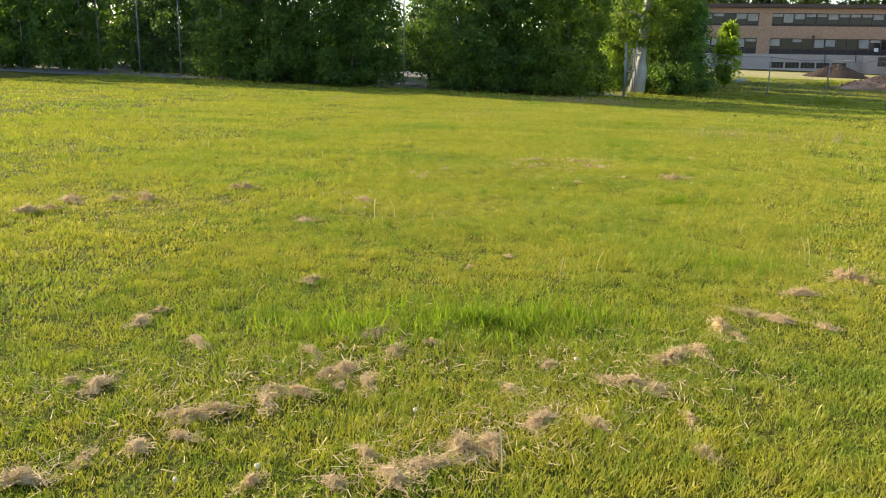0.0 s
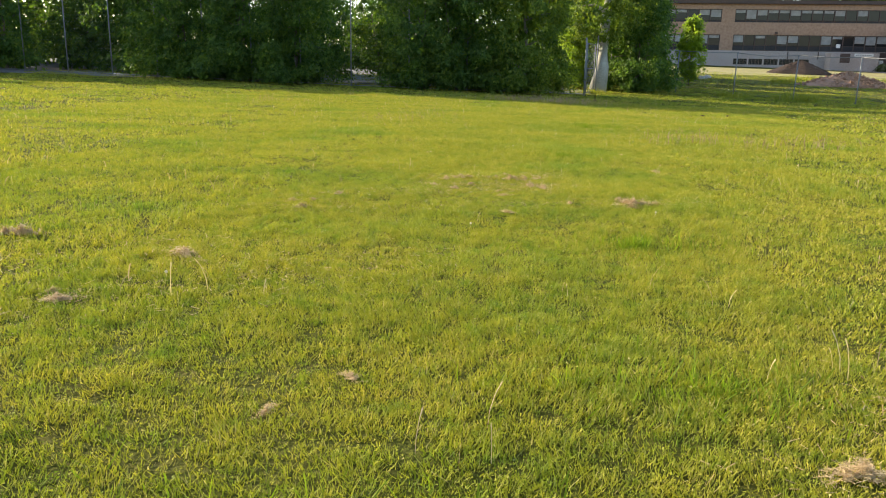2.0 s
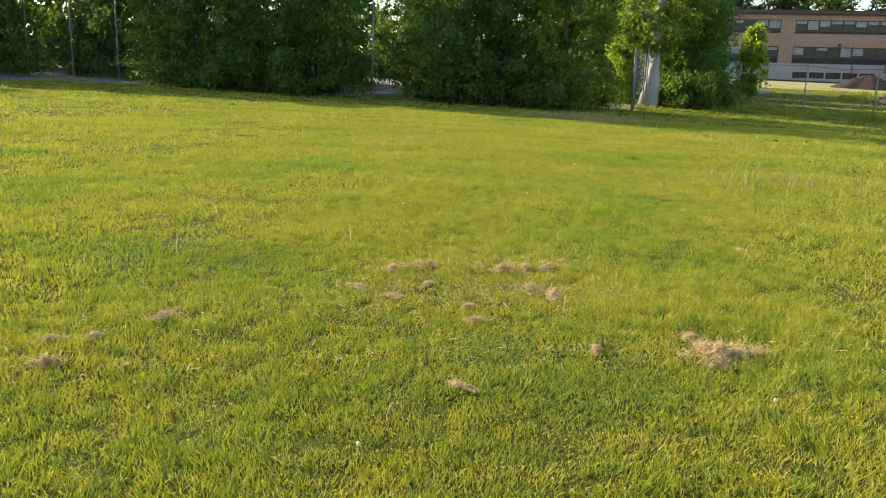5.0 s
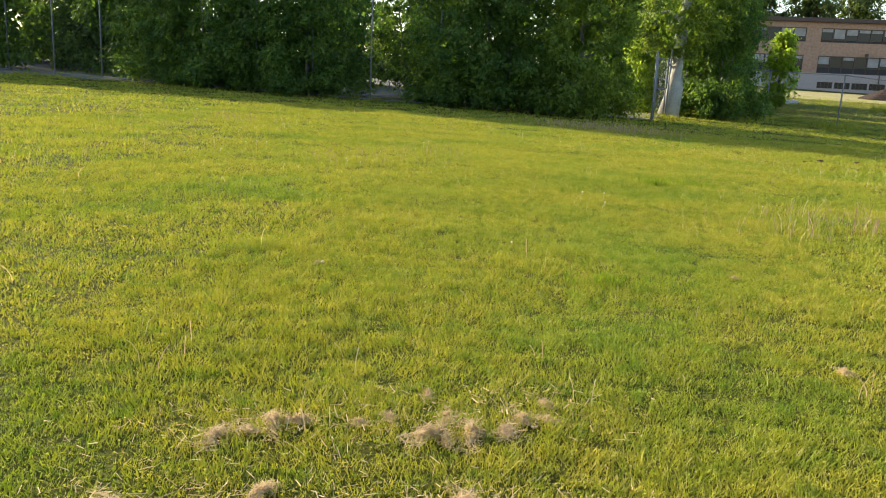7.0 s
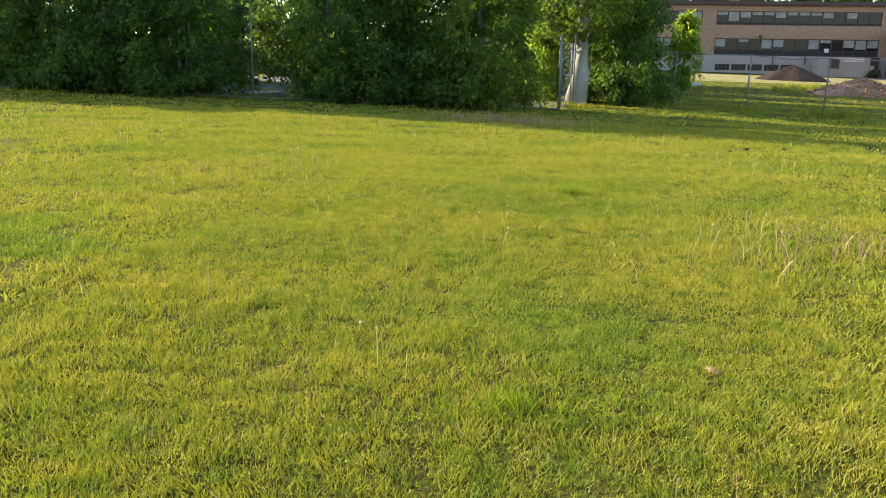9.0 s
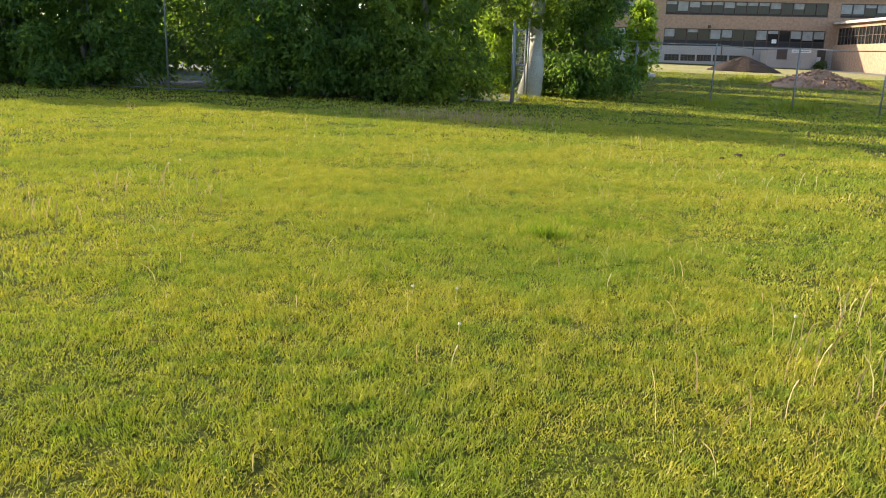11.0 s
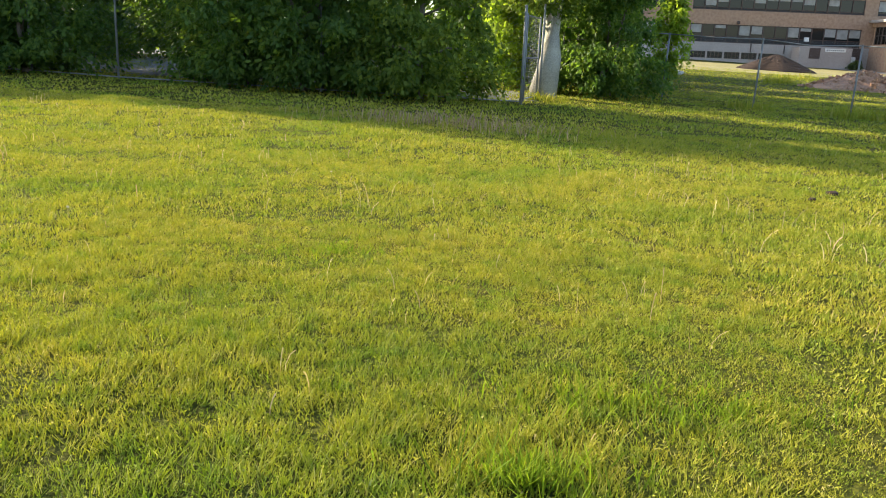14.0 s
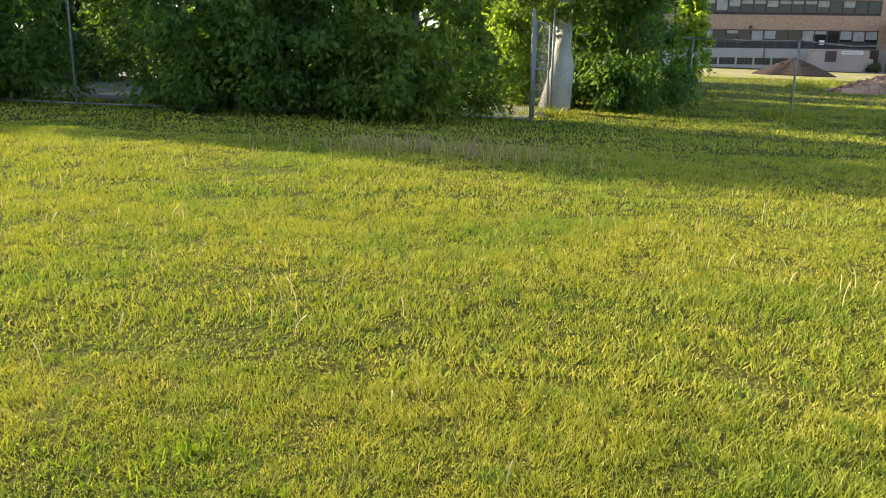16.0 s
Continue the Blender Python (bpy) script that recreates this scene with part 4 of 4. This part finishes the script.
# the second windrow
for x, y, s in ((-1.56, 3.29, 0.52), (-1.69, 3.32, 0.31), (-1.48, 2.49, 0.52), (-1.33, 2.64, 0.31), (-1.18, 2.76, 0.44), (-1.05, 3.02, 0.52), (-1.13, 3.04, 0.31), (-0.98, 3.11, 0.52), (-1.04, 2.86, 0.31), (-0.79, 3.22, 0.52), (-0.78, 3.34, 0.31), (-0.67, 3.32, 0.52), (-0.50, 3.42, 0.31), (-0.51, 3.60, 0.59), (-0.58, 3.56, 0.36), (-0.38, 3.48, 0.52), (-0.50, 3.53, 0.31), (-0.43, 4.19, 0.52), (-0.58, 4.26, 0.31), (-0.29, 3.94, 0.52), (-0.10, 4.10, 0.31), (-0.69, 2.53, 0.37), (-0.71, 3.85, 0.37), (-1.72, 4.19, 0.52), (-1.69, 4.42, 0.31), (-1.31, 3.91, 0.44),):
    hay(x, y, s, "weathered grey-brown clump of cut hay in the grass")
# scattered further on
for x, y, s in ((-3.85, 7.08, 0.89), (-3.75, 7.28, 0.53), (-3.76, 7.70, 0.89), (-3.85, 7.93, 0.53), (-3.13, 8.01, 0.89), (-3.41, 7.88, 0.53), (-2.31, 8.76, 0.89), (-2.44, 8.76, 0.53), (-0.93, 8.26, 0.89), (-0.93, 8.32, 0.53), (3.06, 11.06, 1.04), (3.05, 11.09, 0.62), (-0.95, 5.25, 0.44), (0.45, 6.13, 0.30), (0.13, 5.76, 0.30), (-1.35, 7.18, 0.52), (-1.44, 7.32, 0.31), (-0.95, 5.19, 0.37), (1.98, 4.65, 0.37), (2.83, 5.65, 0.59), (2.96, 5.55, 0.36),):
    hay(x, y, s, "scattered grey-brown clump of cut hay in the grass")
# by the path
for x, y, s in ((1.27, 12.76, 0.52), (1.62, 12.84, 0.31), (1.36, 12.80, 0.44), (1.08, 12.61, 0.52), (1.20, 12.68, 0.31), (1.88, 13.22, 0.30), (1.91, 12.78, 0.59), (1.99, 12.74, 0.36), (2.09, 12.85, 0.59), (1.98, 12.93, 0.36), (2.24, 12.91, 0.52), (1.98, 13.01, 0.31), (2.31, 13.05, 0.44), (2.43, 13.25, 0.37), (2.43, 13.08, 0.37), (1.74, 12.91, 0.30), (0.87, 15.55, 0.30), (4.12, 13.99, 0.37), (4.15, 16.08, 0.30),):
    hay(x, y, s, "pale ragged strip of cut hay in the grass")
# the middle patch
for x, y, s in ((-0.41, 10.43, 0.49), (-0.36, 10.84, 0.41), (-0.12, 11.23, 0.49), (0.92, 12.05, 0.49), (1.16, 11.89, 0.41), (1.37, 12.24, 0.41), (1.65, 11.78, 0.41), (1.69, 11.49, 0.33), (2.09, 12.27, 0.57), (2.23, 12.11, 0.57), (2.99, 11.13, 0.66), (2.95, 11.32, 0.57), (2.99, 10.91, 0.57), (3.31, 11.13, 0.49), (2.36, 11.04, 0.33), (1.62, 10.41, 0.33), (-0.55, 10.76, 0.41),):
    hay(x, y, s, "small dry clump of cut hay lying on the lawn")


# ---- dandelion clocks ----
def dandelion(x, y, h):
    t = thing("dandelion", (x, y, float(lift(x, y))), "dandelion gone to white seed on a thin stem", "dandelion", "dandelions in the lawn")
    tube("stem", [(0, 0, -0.01), (0.008, 0.004, h * 0.6), (0.012, 0, h)], [0.0022, 0.002, 0.002], STALK, t, "", 5)
    bm = bmesh.new()
    bmesh.ops.create_icosphere(bm, subdivisions=2, radius=0.010, matrix=Matrix.Translation((0.012, 0, h + 0.014)))
    r = random.Random(int(x * 100))
    for v in bm.verts:
        v.co += (v.co - Vector((0.012, 0, h + 0.014))) * r.uniform(-0.3, 0.25)
    part("seed_head", bm, SEED, t)
    return t


for x, y, h in ((-0.15, 3.08, 0.05), (-0.94, 2.46, 0.05), (-0.68, 2.55, 0.06), (0.62, 3.80, 0.05), (-0.86, 7.60, 0.06), (0.06, 21.55, 0.1), (5.40, 19.27, 0.15), (0.91, 15.52, 0.03), (3.66, 20.09, 0.08), (3.40, 20.20, 0.06), (0.92, 25.24, 0.12), (1.95, 25.67, 0.12), (0.98, 25.63, 0.12), (3.82, 28.18, 0.07), (2.31, 31.12, 0.12), (0.03, 21.62, 0.13), (0.29, 21.33, 0.13), (1.21, 9.73, 0.04), (3.06, 10.30, 0.05), (2.36, 16.65, 0.04), (3.59, 19.50, 0.06)):
    dandelion(x, y, h)

clock = dandelion(-4.4, 24.2, 0.16)
clock_rng = random.Random(8)
for _ in range(60):
    x, y = clock_rng.uniform(-15, -1.5), clock_rng.uniform(20, 34)
    copy_thing(clock, pose(x, y, float(lift(x, y)), 0, 0, clock_rng.uniform(0, 360)))

# ---- weeds round the yard fence and the heaps ----
def weed_clump(x, y, rx, ry, h, n, seed, label):
    rng = np.random.RandomState(seed)
    a, q = rng.uniform(0, 6.28, n), np.sqrt(rng.uniform(0, 1, n))
    px, py = x + np.cos(a) * q * rx, y + np.sin(a) * q * ry
    ob = blades("weed_clump", rng, px, py, h, 0.035, 3, GRASS)
    ob["kind"] = ""
    del ob["kind"]
    return tagged(ob, label, "weeds")


weed_clump(20.3, 44.2, 1.3, 0.45, 0.35, 420, 1, "dark green tuft of tall weeds under the yard fence")
weed_clump(17.4, 45.9, 0.9, 0.4, 0.28, 260, 2, "tuft of tall weeds along the fence foot")
weed_clump(29.6, 66.5, 1.3, 0.8, 0.32, 420, 3, "light green weeds beside the rubble heap")
weed_clump(34.3, 74.0, 1.5, 0.9, 0.38, 420, 4, "light green weeds between the two heaps")
weed_clump(9.9, 44.6, 0.8, 0.5, 0.22, 300, 5, "sunlit grass tuft round the foot of the pale trunk")

tree("shrub", 63.4, 112.6, 0.8, 0.9, 0.7, 0.1, 24, 300, "low pale shrub beside the school porch", leaf=LEAF_FAR, leaf_size=0.25, trunk=0.04, clump=0.25, per=30)


# ---- stones and clods ----
def lump(name, x, y, r, mat, seed, label, category):
    bm = bmesh.new()
    bmesh.ops.create_icosphere(bm, subdivisions=2, radius=r)
    rr = random.Random(seed)
    for v in bm.verts:
        v.co *= rr.uniform(0.75, 1.2)
        v.co.z *= 0.6
    me = bpy.data.meshes.new(name)
    bm.to_mesh(me)
    bm.free()
    me.materials.append(mat)
    ob = new(name, me)
    ob.location = (x, y, float(lift(x, y)) + r * 0.35)
    return tagged(ob, label, category)


for x, y, r, k in ((23.8, 69.5, 0.28, 1), (24.4, 70.3, 0.22, 2), (24.9, 71.2, 0.3, 3)):
    lump("stone", x, y, r, PALE_BARK, k, "pale stone lying beside the hedge", "stone")
for x, y, r, k in ((9.85, 28.6, 0.07, 4), (10.75, 28.75, 0.06, 5), (9.3, 28.1, 0.045, 6)):
    lump("dirt_clod", x, y, r, DIRT, k, "dark clod of earth on the lawn", "dirt clod")
